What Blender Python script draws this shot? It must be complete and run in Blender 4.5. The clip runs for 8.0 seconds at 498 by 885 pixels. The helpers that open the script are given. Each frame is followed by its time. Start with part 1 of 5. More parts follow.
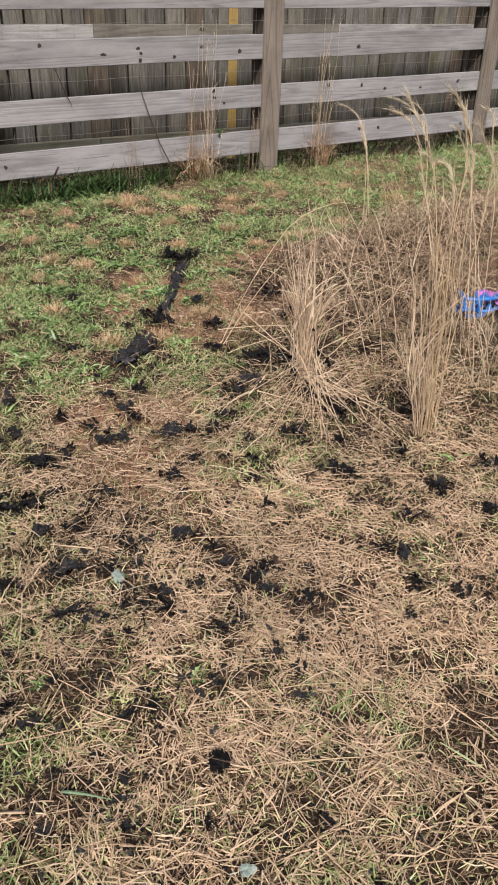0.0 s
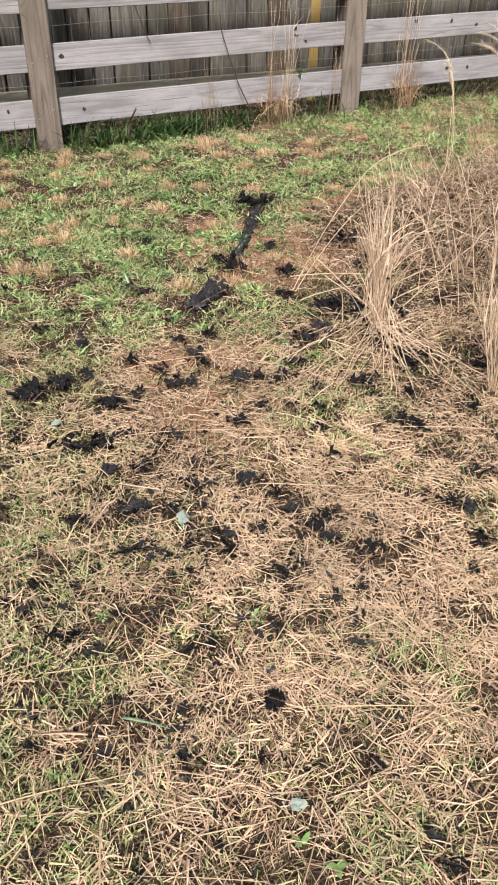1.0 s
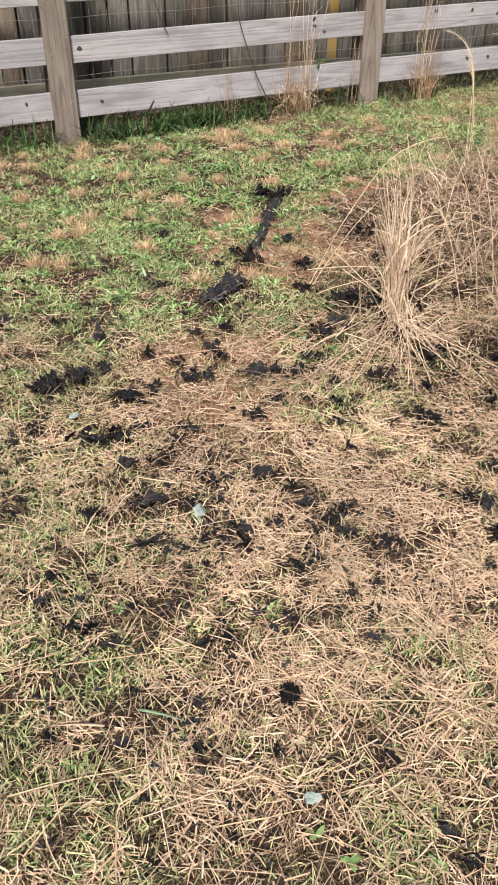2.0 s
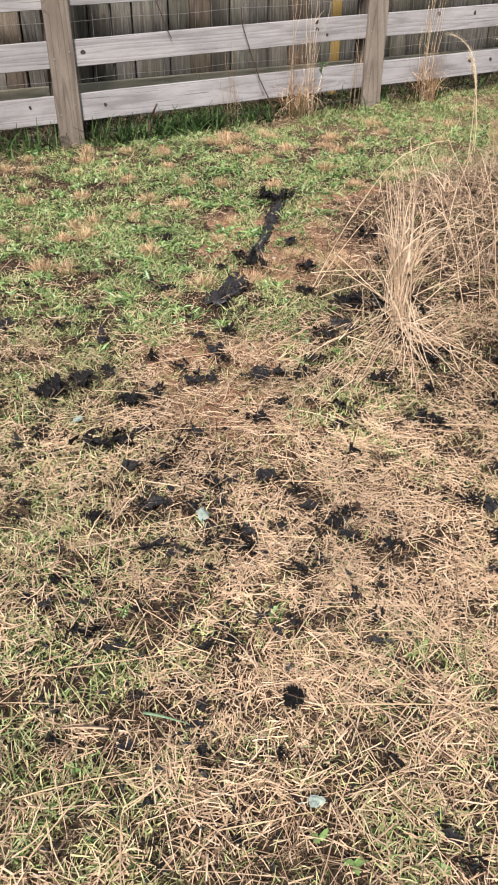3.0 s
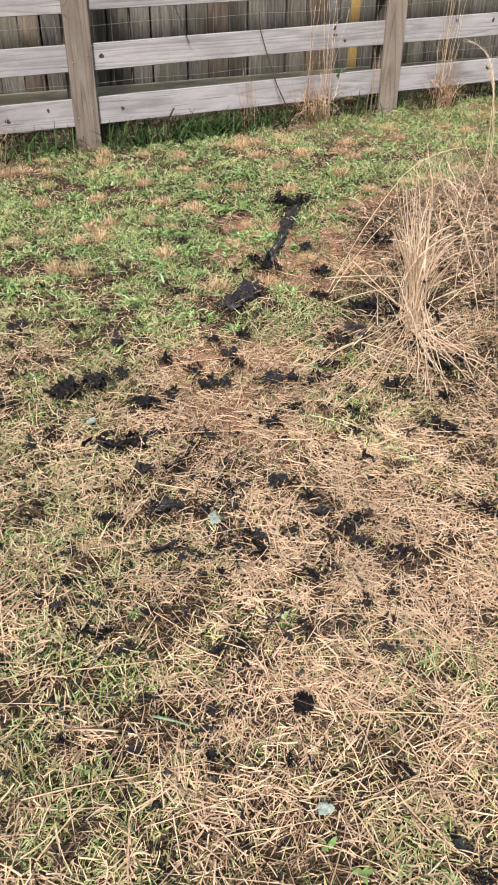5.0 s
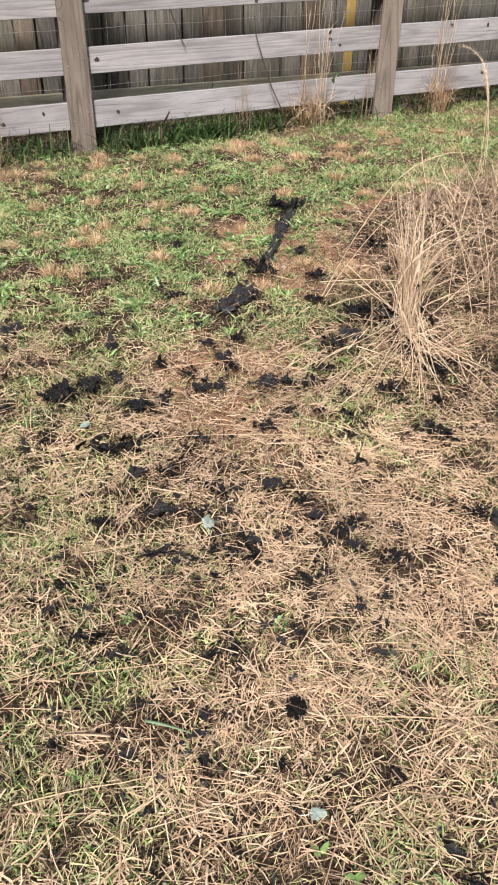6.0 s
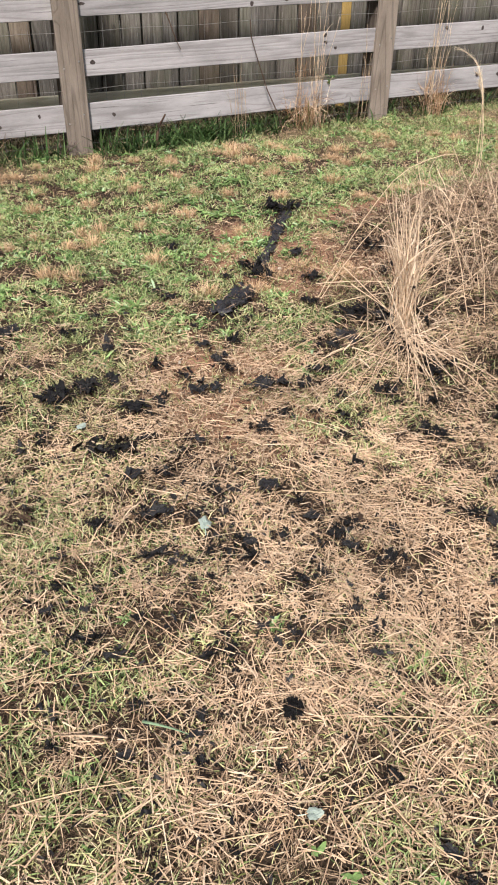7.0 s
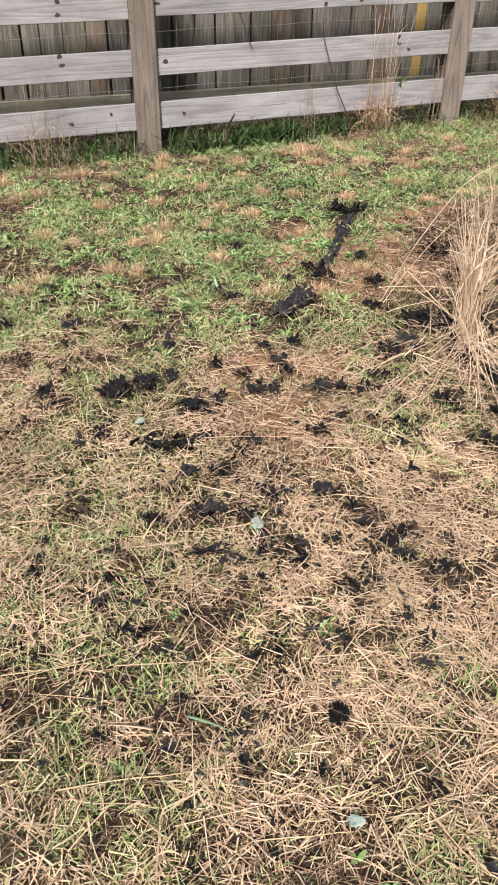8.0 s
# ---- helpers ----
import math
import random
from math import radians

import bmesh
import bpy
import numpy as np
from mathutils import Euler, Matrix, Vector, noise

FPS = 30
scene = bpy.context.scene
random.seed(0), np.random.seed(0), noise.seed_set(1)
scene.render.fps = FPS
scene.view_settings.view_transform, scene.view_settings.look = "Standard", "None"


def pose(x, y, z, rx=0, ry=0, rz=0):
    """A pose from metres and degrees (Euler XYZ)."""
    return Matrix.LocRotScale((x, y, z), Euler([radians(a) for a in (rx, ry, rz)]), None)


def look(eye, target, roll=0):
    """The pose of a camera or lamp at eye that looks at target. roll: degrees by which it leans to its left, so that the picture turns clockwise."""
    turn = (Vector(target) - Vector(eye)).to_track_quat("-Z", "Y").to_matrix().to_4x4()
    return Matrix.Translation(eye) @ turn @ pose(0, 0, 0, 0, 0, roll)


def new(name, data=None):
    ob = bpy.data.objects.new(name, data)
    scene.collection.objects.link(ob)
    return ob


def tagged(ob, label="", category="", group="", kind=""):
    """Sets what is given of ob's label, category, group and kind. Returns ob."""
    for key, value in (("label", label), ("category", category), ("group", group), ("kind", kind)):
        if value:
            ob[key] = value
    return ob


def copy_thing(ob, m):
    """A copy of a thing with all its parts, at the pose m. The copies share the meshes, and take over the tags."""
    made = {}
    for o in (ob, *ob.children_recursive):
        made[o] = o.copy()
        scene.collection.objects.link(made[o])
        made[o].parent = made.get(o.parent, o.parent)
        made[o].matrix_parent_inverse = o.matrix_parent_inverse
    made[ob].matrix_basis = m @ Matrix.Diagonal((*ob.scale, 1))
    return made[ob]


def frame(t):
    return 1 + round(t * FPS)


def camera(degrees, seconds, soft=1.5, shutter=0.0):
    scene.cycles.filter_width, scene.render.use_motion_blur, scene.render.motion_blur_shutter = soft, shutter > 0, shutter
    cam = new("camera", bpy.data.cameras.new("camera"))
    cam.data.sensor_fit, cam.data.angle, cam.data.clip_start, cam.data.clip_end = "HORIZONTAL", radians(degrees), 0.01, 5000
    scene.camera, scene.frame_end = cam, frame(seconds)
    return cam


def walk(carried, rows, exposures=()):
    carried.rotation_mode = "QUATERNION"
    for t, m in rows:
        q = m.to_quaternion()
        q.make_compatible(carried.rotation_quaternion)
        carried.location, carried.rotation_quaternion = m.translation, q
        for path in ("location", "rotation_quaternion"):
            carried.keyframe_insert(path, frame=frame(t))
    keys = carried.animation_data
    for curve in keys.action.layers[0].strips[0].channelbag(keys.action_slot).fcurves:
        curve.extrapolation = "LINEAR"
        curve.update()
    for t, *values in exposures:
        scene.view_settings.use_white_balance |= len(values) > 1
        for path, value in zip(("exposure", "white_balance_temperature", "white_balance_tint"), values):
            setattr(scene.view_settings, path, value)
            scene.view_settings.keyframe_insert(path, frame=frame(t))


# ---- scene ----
# The rail fence runs along x at y = FY; the camera stands near the origin.
cam = camera(35.99, 8.0, 1.9)
PATH = [
    (0.00, -31.922, -29.515, -1.548, 0.0103, 0.0131, 1.0772),
    (0.50, -27.997, -32.017, -1.012, 0.0096, 0.0083, 1.0674),
    (1.00, -26.468, -33.249, -0.682, 0.0123, 0.0070, 1.0667),
    (1.50, -25.556, -33.817, -0.419, 0.0131, 0.0083, 1.0677),
    (3.00, -25.146, -33.720, -0.125, 0.0097, 0.0072, 1.0782),
    (3.50, -24.911, -33.655, -0.144, 0.0100, 0.0082, 1.0757),
    (4.00, -24.470, -33.610, -0.323, 0.0046, 0.0095, 1.0775),
    (4.50, -23.982, -33.530, -0.409, 0.0027, 0.0112, 1.0783),
    (6.00, -24.222, -33.204, -0.612, 0.0109, 0.0102, 1.0804),
    (6.50, -24.472, -33.095, -0.655, 0.0094, 0.0075, 1.0805),
    (7.00, -24.520, -33.015, -0.655, 0.0092, 0.0067, 1.0785),
    (7.50, -23.837, -32.938, -0.660, 0.0074, 0.0057, 1.0809),
    (8.00, -19.785, -33.071, -0.632, 0.0023, 0.0086, 1.0815),
]
walk(cam, [(t, pose(x, y, z, 90 + p, r, a)) for t, a, p, r, x, y, z in PATH],
     [(0.0, 0.41, 6440, 13), (0.5, 0.69, 6440, 13), (1.0, 0.86, 6440, 13), (1.5, 0.88, 6440, 13), (8.0, 0.87, 6440, 13)])

# ---- world, sun, exposure ----
SUN_EL, SUN_AZ = 46.0, 215.0          # degrees; azimuth from +y towards +x
world = bpy.data.worlds.new("world")
scene.world = world
world.use_nodes = True
wn = world.node_tree.nodes
sky = wn.new("ShaderNodeTexSky")
sky.sky_type, sky.sun_disc = "NISHITA", False
sky.sun_elevation, sky.sun_rotation = radians(SUN_EL), radians(SUN_AZ)
sky.air_density, sky.dust_density = 1.0, 3.5
wn["Background"].inputs["Strength"].default_value = 0.085
world.node_tree.links.new(sky.outputs["Color"], wn["Background"].inputs["Color"])
sun_data = bpy.data.lights.new("sun", "SUN")
sun_data.energy, sun_data.angle, sun_data.color = 4.5, radians(8), (1.0, 0.95, 0.88)
sun = new("sun", sun_data)
sd = Vector((math.sin(radians(SUN_AZ)) * math.cos(radians(SUN_EL)), math.cos(radians(SUN_AZ)) * math.cos(radians(SUN_EL)), math.sin(radians(SUN_EL))))
sun.matrix_world = look(sd * 20, (0, 0, 0))

# ---- plan ----
FY = 4.82                              # face of the fence's cover boards
POST_X = [-3.11, -1.006, 1.10, 3.206, 5.30, 7.41]
SLOPE_X, SLOPE_Y = 0.03, 0.025
PY = 5.30                              # face of the privacy fence's rails


class Field:
    """Smooth random heights over the plan."""

    def __init__(self, seed):
        self.table = np.random.RandomState(seed).rand(128, 128)

    def __call__(self, x, y, size):
        u, v = np.asarray(x) / size + 37.3, np.asarray(y) / size + 11.9
        i, j = np.floor(u).astype(int), np.floor(v).astype(int)
        a, b = u - i, v - j
        a, b = a * a * (3 - 2 * a), b * b * (3 - 2 * b)
        t = self.table
        p, q = t[i % 128, j % 128], t[(i + 1) % 128, j % 128]
        r, s = t[i % 128, (j + 1) % 128], t[(i + 1) % 128, (j + 1) % 128]
        return (p * (1 - a) + q * a) * (1 - b) + (r * (1 - a) + s * a) * b


F1, F2, F3, F4 = Field(1), Field(2), Field(3), Field(4)


def hump(x, y, cx, cy, rx, ry, turn=0.0):
    c, s = math.cos(turn), math.sin(turn)
    u, v = (x - cx) * c + (y - cy) * s, -(x - cx) * s + (y - cy) * c
    return np.exp(-((u / rx) ** 2 + (v / ry) ** 2))


def plane_z(x, y):
    return SLOPE_X * (np.clip(x, -8, 14) - 1.1) + SLOPE_Y * (np.clip(y, -6, 9) - FY)


def ground_z(x, y):
    x, y = np.asarray(x, float), np.asarray(y, float)
    near = np.exp(-(((x - 2) / 9) ** 4 + ((y - 2.5) / 7) ** 4))
    z = plane_z(x, y) - 0.02 * (1 - np.clip((y - 3.2) / 1.4, 0, 1)) + near * (0.022 * (F1(x, y, 0.45) - 0.5) + 0.009 * (F2(x, y, 0.11) - 0.5))
    z += 0.04 * (F4(x, y, 0.16) - 0.5) * hump(x, y, 2.6, 2.6, 1.0, 0.6) + 0.10 * hump(x, y, 2.75, 2.75, 0.75, 0.42, -0.35) + 0.09 * hump(x, y, 3.9, 2.7, 0.7, 0.4, -0.3)
    z -= 0.018 * hump(x, y, 1.5, 2.98, 0.5, 0.08, 0.95)
    return z


# ---- helpers for meshes ----
def raw_mesh(name, verts, faces):
    """A mesh from arrays of quads or triangles."""
    verts, faces = np.asarray(verts, np.float32), np.asarray(faces, np.int32)
    me = bpy.data.meshes.new(name)
    n, k = faces.shape
    me.vertices.add(len(verts))
    me.vertices.foreach_set("co", verts.ravel())
    me.loops.add(n * k)
    me.loops.foreach_set("vertex_index", faces.ravel())
    me.polygons.add(n)
    me.polygons.foreach_set("loop_start", np.arange(0, n * k, k, dtype=np.int32))
    me.update(calc_edges=True)
    me.validate()
    return me


def put_mesh(name, me, material, parent=None, label=""):
    me.materials.append(material)
    ob = new(name, me)
    if parent:
        ob.parent = parent
    if label:
        ob["label"] = label
    return ob


def part(name, bm, material, parent=None, label="", smooth=False):
    me = bpy.data.meshes.new(name)
    bm.to_mesh(me)
    bm.free()
    if smooth:
        me.polygons.foreach_set("use_smooth", [True] * len(me.polygons))
    return put_mesh(name, me, material, parent, label)


def ribbons(base, heading, rise, length, width, curl, segs=2, taper=0.8, roll=0.0, sway=0.0, belly=False):
    """Blades: arrays of starts, compass headings, first slopes, lengths, widths and bends. Returns vertices and quads."""
    n = len(base)
    one = np.ones(n)
    heading, rise, length, width, curl, roll, sway = [np.asarray(a, float) * one for a in (heading, rise, length, width, curl, roll, sway)]
    p = np.array(base, float)
    rows = []
    for k in range(segs + 1):
        s = k / segs
        e, h = rise + curl * s, heading + sway * s
        d = np.stack([np.cos(h) * np.cos(e), np.sin(h) * np.cos(e), np.sin(e)], 1)
        side = np.stack([-np.sin(h), np.cos(h), 0 * h], 1)
        side = side * np.cos(roll)[:, None] + np.cross(d, side) * np.sin(roll)[:, None]
        w = width * (math.sin(math.pi * (0.12 + 0.85 * s)) if belly else 1 - taper * s ** 1.5)
        rows += [p - side * w[:, None] / 2, p + side * w[:, None] / 2]
        p = p + d * (length / segs)[:, None]
    v = np.stack(rows, 1).reshape(-1, 3)
    q = np.array([[2 * k, 2 * k + 1, 2 * k + 3, 2 * k + 2] for k in range(segs)])
    f = (np.arange(n)[:, None, None] * (2 * segs + 2) + q[None]).reshape(-1, 4)
    return v, f


def tubes(points, radius, sides=3, tip=0.35):
    """Round stems along arrays of points (n, k, 3)."""
    points = np.asarray(points, float)
    n, k, _ = points.shape
    d = np.gradient(points, axis=1)
    d /= np.linalg.norm(d, axis=2, keepdims=True) + 1e-9
    ref = np.where(np.abs(d[..., 2:3]) > 0.9, np.array([1.0, 0, 0]), np.array([0, 0, 1.0]))
    a = np.cross(d, ref)
    a /= np.linalg.norm(a, axis=2, keepdims=True) + 1e-9
    b = np.cross(d, a)
    r = (np.ones(n) * radius)[:, None] * np.linspace(1, tip, k)[None]
    ring = [points + r[..., None] * (a * math.cos(t) + b * math.sin(t)) for t in np.arange(sides) * 2 * math.pi / sides]
    v = np.stack(ring, 2).reshape(-1, 3)
    q = [[j * sides + i, j * sides + (i + 1) % sides, (j + 1) * sides + (i + 1) % sides, (j + 1) * sides + i] for j in range(k - 1) for i in range(sides)]
    f = (np.arange(n)[:, None, None] * (k * sides) + np.array(q)[None]).reshape(-1, 4)
    return v, f


def merged(*pairs):
    vs, fs, o = [], [], 0
    for v, f in pairs:
        vs.append(v)
        fs.append(f + o)
        o += len(v)
    return np.concatenate(vs), np.concatenate(fs)


# ---- materials ----
def material(name, rough=0.8, metal=0.0, spec=0.3):
    m = bpy.data.materials.new(name)
    m.use_nodes = True
    b = m.node_tree.nodes["Principled BSDF"]
    b.inputs["Roughness"].default_value, b.inputs["Metallic"].default_value = rough, metal
    b.inputs["Specular IOR Level"].default_value = spec
    return m, m.node_tree.nodes, m.node_tree.links, b


def ramp(nodes, stops):
    r = nodes.new("ShaderNodeValToRGB")
    el = r.color_ramp.elements
    while len(el) < len(stops):
        el.new(0.5)
    for e, (p, c) in zip(el, stops):
        e.position, e.color = p, (*c, 1)
    return r


def tex_noise(nodes, links, vector, scale, detail=4.0, rough=0.55):
    t = nodes.new("ShaderNodeTexNoise")
    t.inputs["Scale"].default_value, t.inputs["Detail"].default_value, t.inputs["Roughness"].default_value = scale, detail, rough
    if vector:
        links.new(vector, t.inputs["Vector"])
    return t


def mixed(nodes, links, mode, fac, a, b):
    m = nodes.new("ShaderNodeMix")
    m.data_type, m.blend_type = "RGBA", mode
    for socket, value in ((m.inputs[0], fac), (m.inputs[6], a), (m.inputs[7], b)):
        if isinstance(value, (int, float)):
            socket.default_value = value
        elif isinstance(value, tuple):
            socket.default_value = (*value, 1)
        else:
            links.new(value, socket)
    return m.outputs[2]


def maths(nodes, links, op, a, b=None, clamp=False):
    m = nodes.new("ShaderNodeMath")
    m.operation, m.use_clamp = op, clamp
    for socket, value in zip(m.inputs, (a, b)):
        if value is None:
            continue
        if isinstance(value, (int, float)):
            socket.default_value = value
        else:
            links.new(value, socket)
    return m.outputs[0]


def bumped(nodes, links, b, height, strength, distance):
    n = nodes.new("ShaderNodeBump")
    n.inputs["Strength"].default_value, n.inputs["Distance"].default_value = strength, distance
    links.new(height, n.inputs["Height"])
    links.new(n.outputs["Normal"], b.inputs["Normal"])


def blade_material(name, stops, patch=0.35, rough=0.75, through_light=0.25, patch_size=3.0):
    """Blades of one kind: each its own colour, with slow changes over the ground."""
    m, N, L, b = material(name, rough, 0, 0.12)
    geo = N.new("ShaderNodeNewGeometry")
    r = ramp(N, stops)
    L.new(geo.outputs["Random Per Island"], r.inputs["Fac"])
    slow = tex_noise(N, L, geo.outputs["Position"], patch_size, 3)
    tone = ramp(N, [(0.3, (1 - patch,) * 3), (0.7, (1 + 0.4 * patch,) * 3)])
    L.new(slow.outputs["Fac"], tone.inputs["Fac"])
    fine = tex_noise(N, L, geo.outputs["Position"], 260, 2)
    grain = ramp(N, [(0.3, (0.78, 0.76, 0.72)), (0.7, (1.1, 1.1, 1.1))])
    L.new(fine.outputs["Fac"], grain.inputs["Fac"])
    c = mixed(N, L, "MULTIPLY", 1.0, r.outputs["Color"], tone.outputs["Color"])
    c = mixed(N, L, "MULTIPLY", 0.8, c, grain.outputs["Color"])
    L.new(c, b.inputs["Base Color"])
    if through_light:
        t = N.new("ShaderNodeBsdfTranslucent")
        L.new(c, t.inputs["Color"])
        mix = N.new("ShaderNodeMixShader")
        mix.inputs["Fac"].default_value = through_light
        L.new(b.outputs["BSDF"], mix.inputs[1])
        L.new(t.outputs["BSDF"], mix.inputs[2])
        L.new(mix.outputs["Shader"], N["Material Output"].inputs["Surface"])
    return m


def wood_material(name, axis, dark, mid, light, tint=0.25, knots=0.5, moss=0.0, streak=30.0, stripe=0.3, spread=0.15, blotch=0.55, line=0.2):
    """Weathered board; the grain runs along the axis (0 x, 2 z), its thickness along y."""
    m, N, L, b = material(name, 0.85, 0, 0.2)
    co, info = N.new("ShaderNodeTexCoord"), N.new("ShaderNodeObjectInfo")
    shift = N.new("ShaderNodeVectorMath")
    shift.operation = "MULTIPLY_ADD"
    L.new(info.outputs["Random"], shift.inputs[0])
    shift.inputs[1].default_value = (37.0, 53.0, 41.0)
    L.new(co.outputs["Object"], shift.inputs[2])

    def stretched(along, across, depth=None):
        k = N.new("ShaderNodeMapping")
        s = [across, across if depth is None else depth, across]
        s[axis] = along
        k.inputs["Scale"].default_value = s
        L.new(shift.outputs["Vector"], k.inputs["Vector"])
        return k.outputs["Vector"]

    # knots, and the grain that swerves round them
    v = N.new("ShaderNodeTexVoronoi")
    v.inputs["Scale"].default_value = 1.0
    L.new(stretched(4.2, 5.6, 0.0), v.inputs["Vector"])
    pick_one = N.new("ShaderNodeSeparateColor")
    L.new(v.outputs["Color"], pick_one.inputs["Color"])
    on = maths(N, L, "GREATER_THAN", pick_one.outputs[0], 1 - knots)
    swell = ramp(N, [(0.0, (1, 1, 1)), (0.22, (0, 0, 0))])
    L.new(v.outputs["Distance"], swell.inputs["Fac"])
    swerve = maths(N, L, "MULTIPLY", swell.outputs["Color"], on)

    rings = tex_noise(N, L, stretched(0.5, 12.0), 1.0, 1, 0.4)
    phase = maths(N, L, "MULTIPLY", rings.outputs["Fac"], 52.0)
    phase = maths(N, L, "ADD", phase, maths(N, L, "MULTIPLY", swerve, 7.0))
    lines = maths(N, L, "MULTIPLY_ADD", maths(N, L, "SINE", phase), 0.5)
    N[-1].inputs[2].default_value = 0.5
    fibre = tex_noise(N, L, stretched(45.0, 420.0), 1.0, 2, 0.6)
    streaks = tex_noise(N, L, stretched(6.0, streak), 1.0, 5, 0.7)
    blot = tex_noise(N, L, stretched(2.4, 8.0), 1.0, 5, 0.6)
    total = maths(N, L, "MULTIPLY", blot.outputs["Fac"], blotch)
    total = maths(N, L, "ADD", total, maths(N, L, "MULTIPLY", fibre.outputs["Fac"], 0.15))
    total = maths(N, L, "ADD", total, maths(N, L, "MULTIPLY", streaks.outputs["Fac"], stripe))
    centre = 0.5 * (blotch + 0.15 + stripe)
    r = ramp(N, [(centre - spread, dark), (centre, mid), (centre + spread, light)])
    L.new(total, r.inputs["Fac"])
    tone = ramp(N, [(0.0, (1 - tint, 1 - tint * 1.05, 1 - tint * 1.15)), (0.5, (1, 1, 1)), (1.0, (1 + tint * 0.35, 1 + tint * 0.25, 1 + tint * 0.1))])
    L.new(info.outputs["Random"], tone.inputs["Fac"])
    c = mixed(N, L, "MULTIPLY", 1.0, r.outputs["Color"], tone.outputs["Color"])
    dark_line = ramp(N, [(0.0, (1 - line, 0.99 - line, 0.98 - line)), (0.10, (1 - line / 2,) * 3), (0.22, (1, 1, 1))])
    L.new(lines, dark_line.inputs["Fac"])
    c = mixed(N, L, "MULTIPLY", 1.0, c, dark_line.outputs["Color"])
    crack = tex_noise(N, L, stretched(3.0, 260.0), 1.0, 1, 0.4)
    gap = ramp(N, [(0.25, (0.4, 0.39, 0.38)), (0.31, (1, 1, 1))])
    L.new(crack.outputs["Fac"], gap.inputs["Fac"])
    c = mixed(N, L, "MULTIPLY", 0.9, c, gap.outputs["Color"])
    if moss:
        green = tex_noise(N, L, stretched(1.6, 5.0), 1.0, 3)
        mo = ramp(N, [(0.48, (0, 0, 0)), (0.66, (moss,) * 3)])
        L.new(green.outputs["Fac"], mo.inputs["Fac"])
        c = mixed(N, L, "MIX", mo.outputs["Color"], c, (0.12, 0.13, 0.06))
    k = ramp(N, [(0.05, (1, 1, 1)), (0.065, (0.85, 0.85, 0.85)), (0.08, (0, 0, 0))])
    L.new(v.outputs["Distance"], k.inputs["Fac"])
    c = mixed(N, L, "MIX", maths(N, L, "MULTIPLY", k.outputs["Color"], on), c, (0.03, 0.022, 0.02))
    L.new(c, b.inputs["Base Color"])
    bumped(N, L, b, maths(N, L, "ADD", total, lines), 0.25, 0.003)
    return m


RAIL = wood_material("weathered_pale_rail", 0, (0.155, 0.15, 0.154), (0.222, 0.216, 0.222), (0.285, 0.278, 0.283), 0.14, 0.12, line=0.22)
COVER = wood_material("brown_grey_cover_board", 2, (0.104, 0.085, 0.07), (0.154, 0.129, 0.108), (0.202, 0.173, 0.147), 0.08, 0.2, line=0.28)
POST = wood_material("dark_post_wood", 2, (0.03, 0.023, 0.02), (0.065, 0.052, 0.043), (0.10, 0.085, 0.07), 0.1, 0.0)
PICKET = wood_material("weathered_grey_picket", 2, (0.045, 0.041, 0.037), (0.105, 0.098, 0.09), (0.195, 0.186, 0.174), 0.5, 0.6, 0.2, 70.0, 0.6, 0.16, 0.4, 0.35)
PICKET_NEW = wood_material("yellow_new_picket", 2, (0.22, 0.15, 0.05), (0.29, 0.20, 0.07), (0.36, 0.265, 0.11), 0.05, 0.1)
PICKET_RED = wood_material("brown_picket", 2, (0.045, 0.034, 0.027), (0.105, 0.083, 0.066), (0.195, 0.165, 0.138), 0.35, 0.6, 0.12, 70.0, 0.6, 0.16, 0.4, 0.35)
FRAME_RAIL = wood_material("grey_frame_rail", 0, (0.085, 0.077, 0.068), (0.145, 0.132, 0.114), (0.22, 0.203, 0.178), 0.2, 0.3, 0.15)
FRAME_PALE = wood_material("pale_frame_rail", 0, (0.15, 0.145, 0.14), (0.26, 0.253, 0.248), (0.36, 0.352, 0.345), 0.08, 0.5, 0.0, 60.0, 0.5, 0.16)
FRAME_MOSS = wood_material("mossy_frame_rail", 0, (0.24, 0.228, 0.165), (0.34, 0.325, 0.245), (0.42, 0.405, 0.315), 0.1, 0.2, 0.12)

STRAW = blade_material("dry_straw", [(0.0, (0.12, 0.078, 0.05)), (0.15, (0.45, 0.318, 0.21)), (0.45, (0.59, 0.43, 0.292)), (0.8, (0.625, 0.472, 0.33)), (1.0, (0.645, 0.525, 0.385))], 0.26)
THATCH = blade_material("brown_thatch", [(0.0, (0.02, 0.013, 0.009)), (0.4, (0.13, 0.087, 0.057)), (0.8, (0.35, 0.25, 0.162)), (1.0, (0.56, 0.43, 0.29))], 0.35)
# dead grass, darkened further to hold the shade under the bottom rail
UNDER = blade_material("shaded_brown_grass", [(0.0, (0.012, 0.009, 0.007)), (0.6, (0.045, 0.032, 0.023)), (0.9, (0.2, 0.145, 0.103)), (1.0, (0.58, 0.44, 0.32))], 0.35)
# rotten thatch and roots; also colours the shade in the mound's hollows
ROT_AND_SHADE = blade_material("rotten_thatch_and_hollow_shade", [(0.0, (0.012, 0.009, 0.008)), (0.5, (0.055, 0.036, 0.026)), (0.85, (0.17, 0.113, 0.08)), (1.0, (0.38, 0.27, 0.19))], 0.3)
GREY_THATCH = blade_material("grey_brown_thatch", [(0.0, (0.05, 0.033, 0.024)), (0.3, (0.26, 0.18, 0.12)), (0.65, (0.58, 0.43, 0.295)), (1.0, (0.74, 0.59, 0.43))], 0.5, patch_size=5.0)
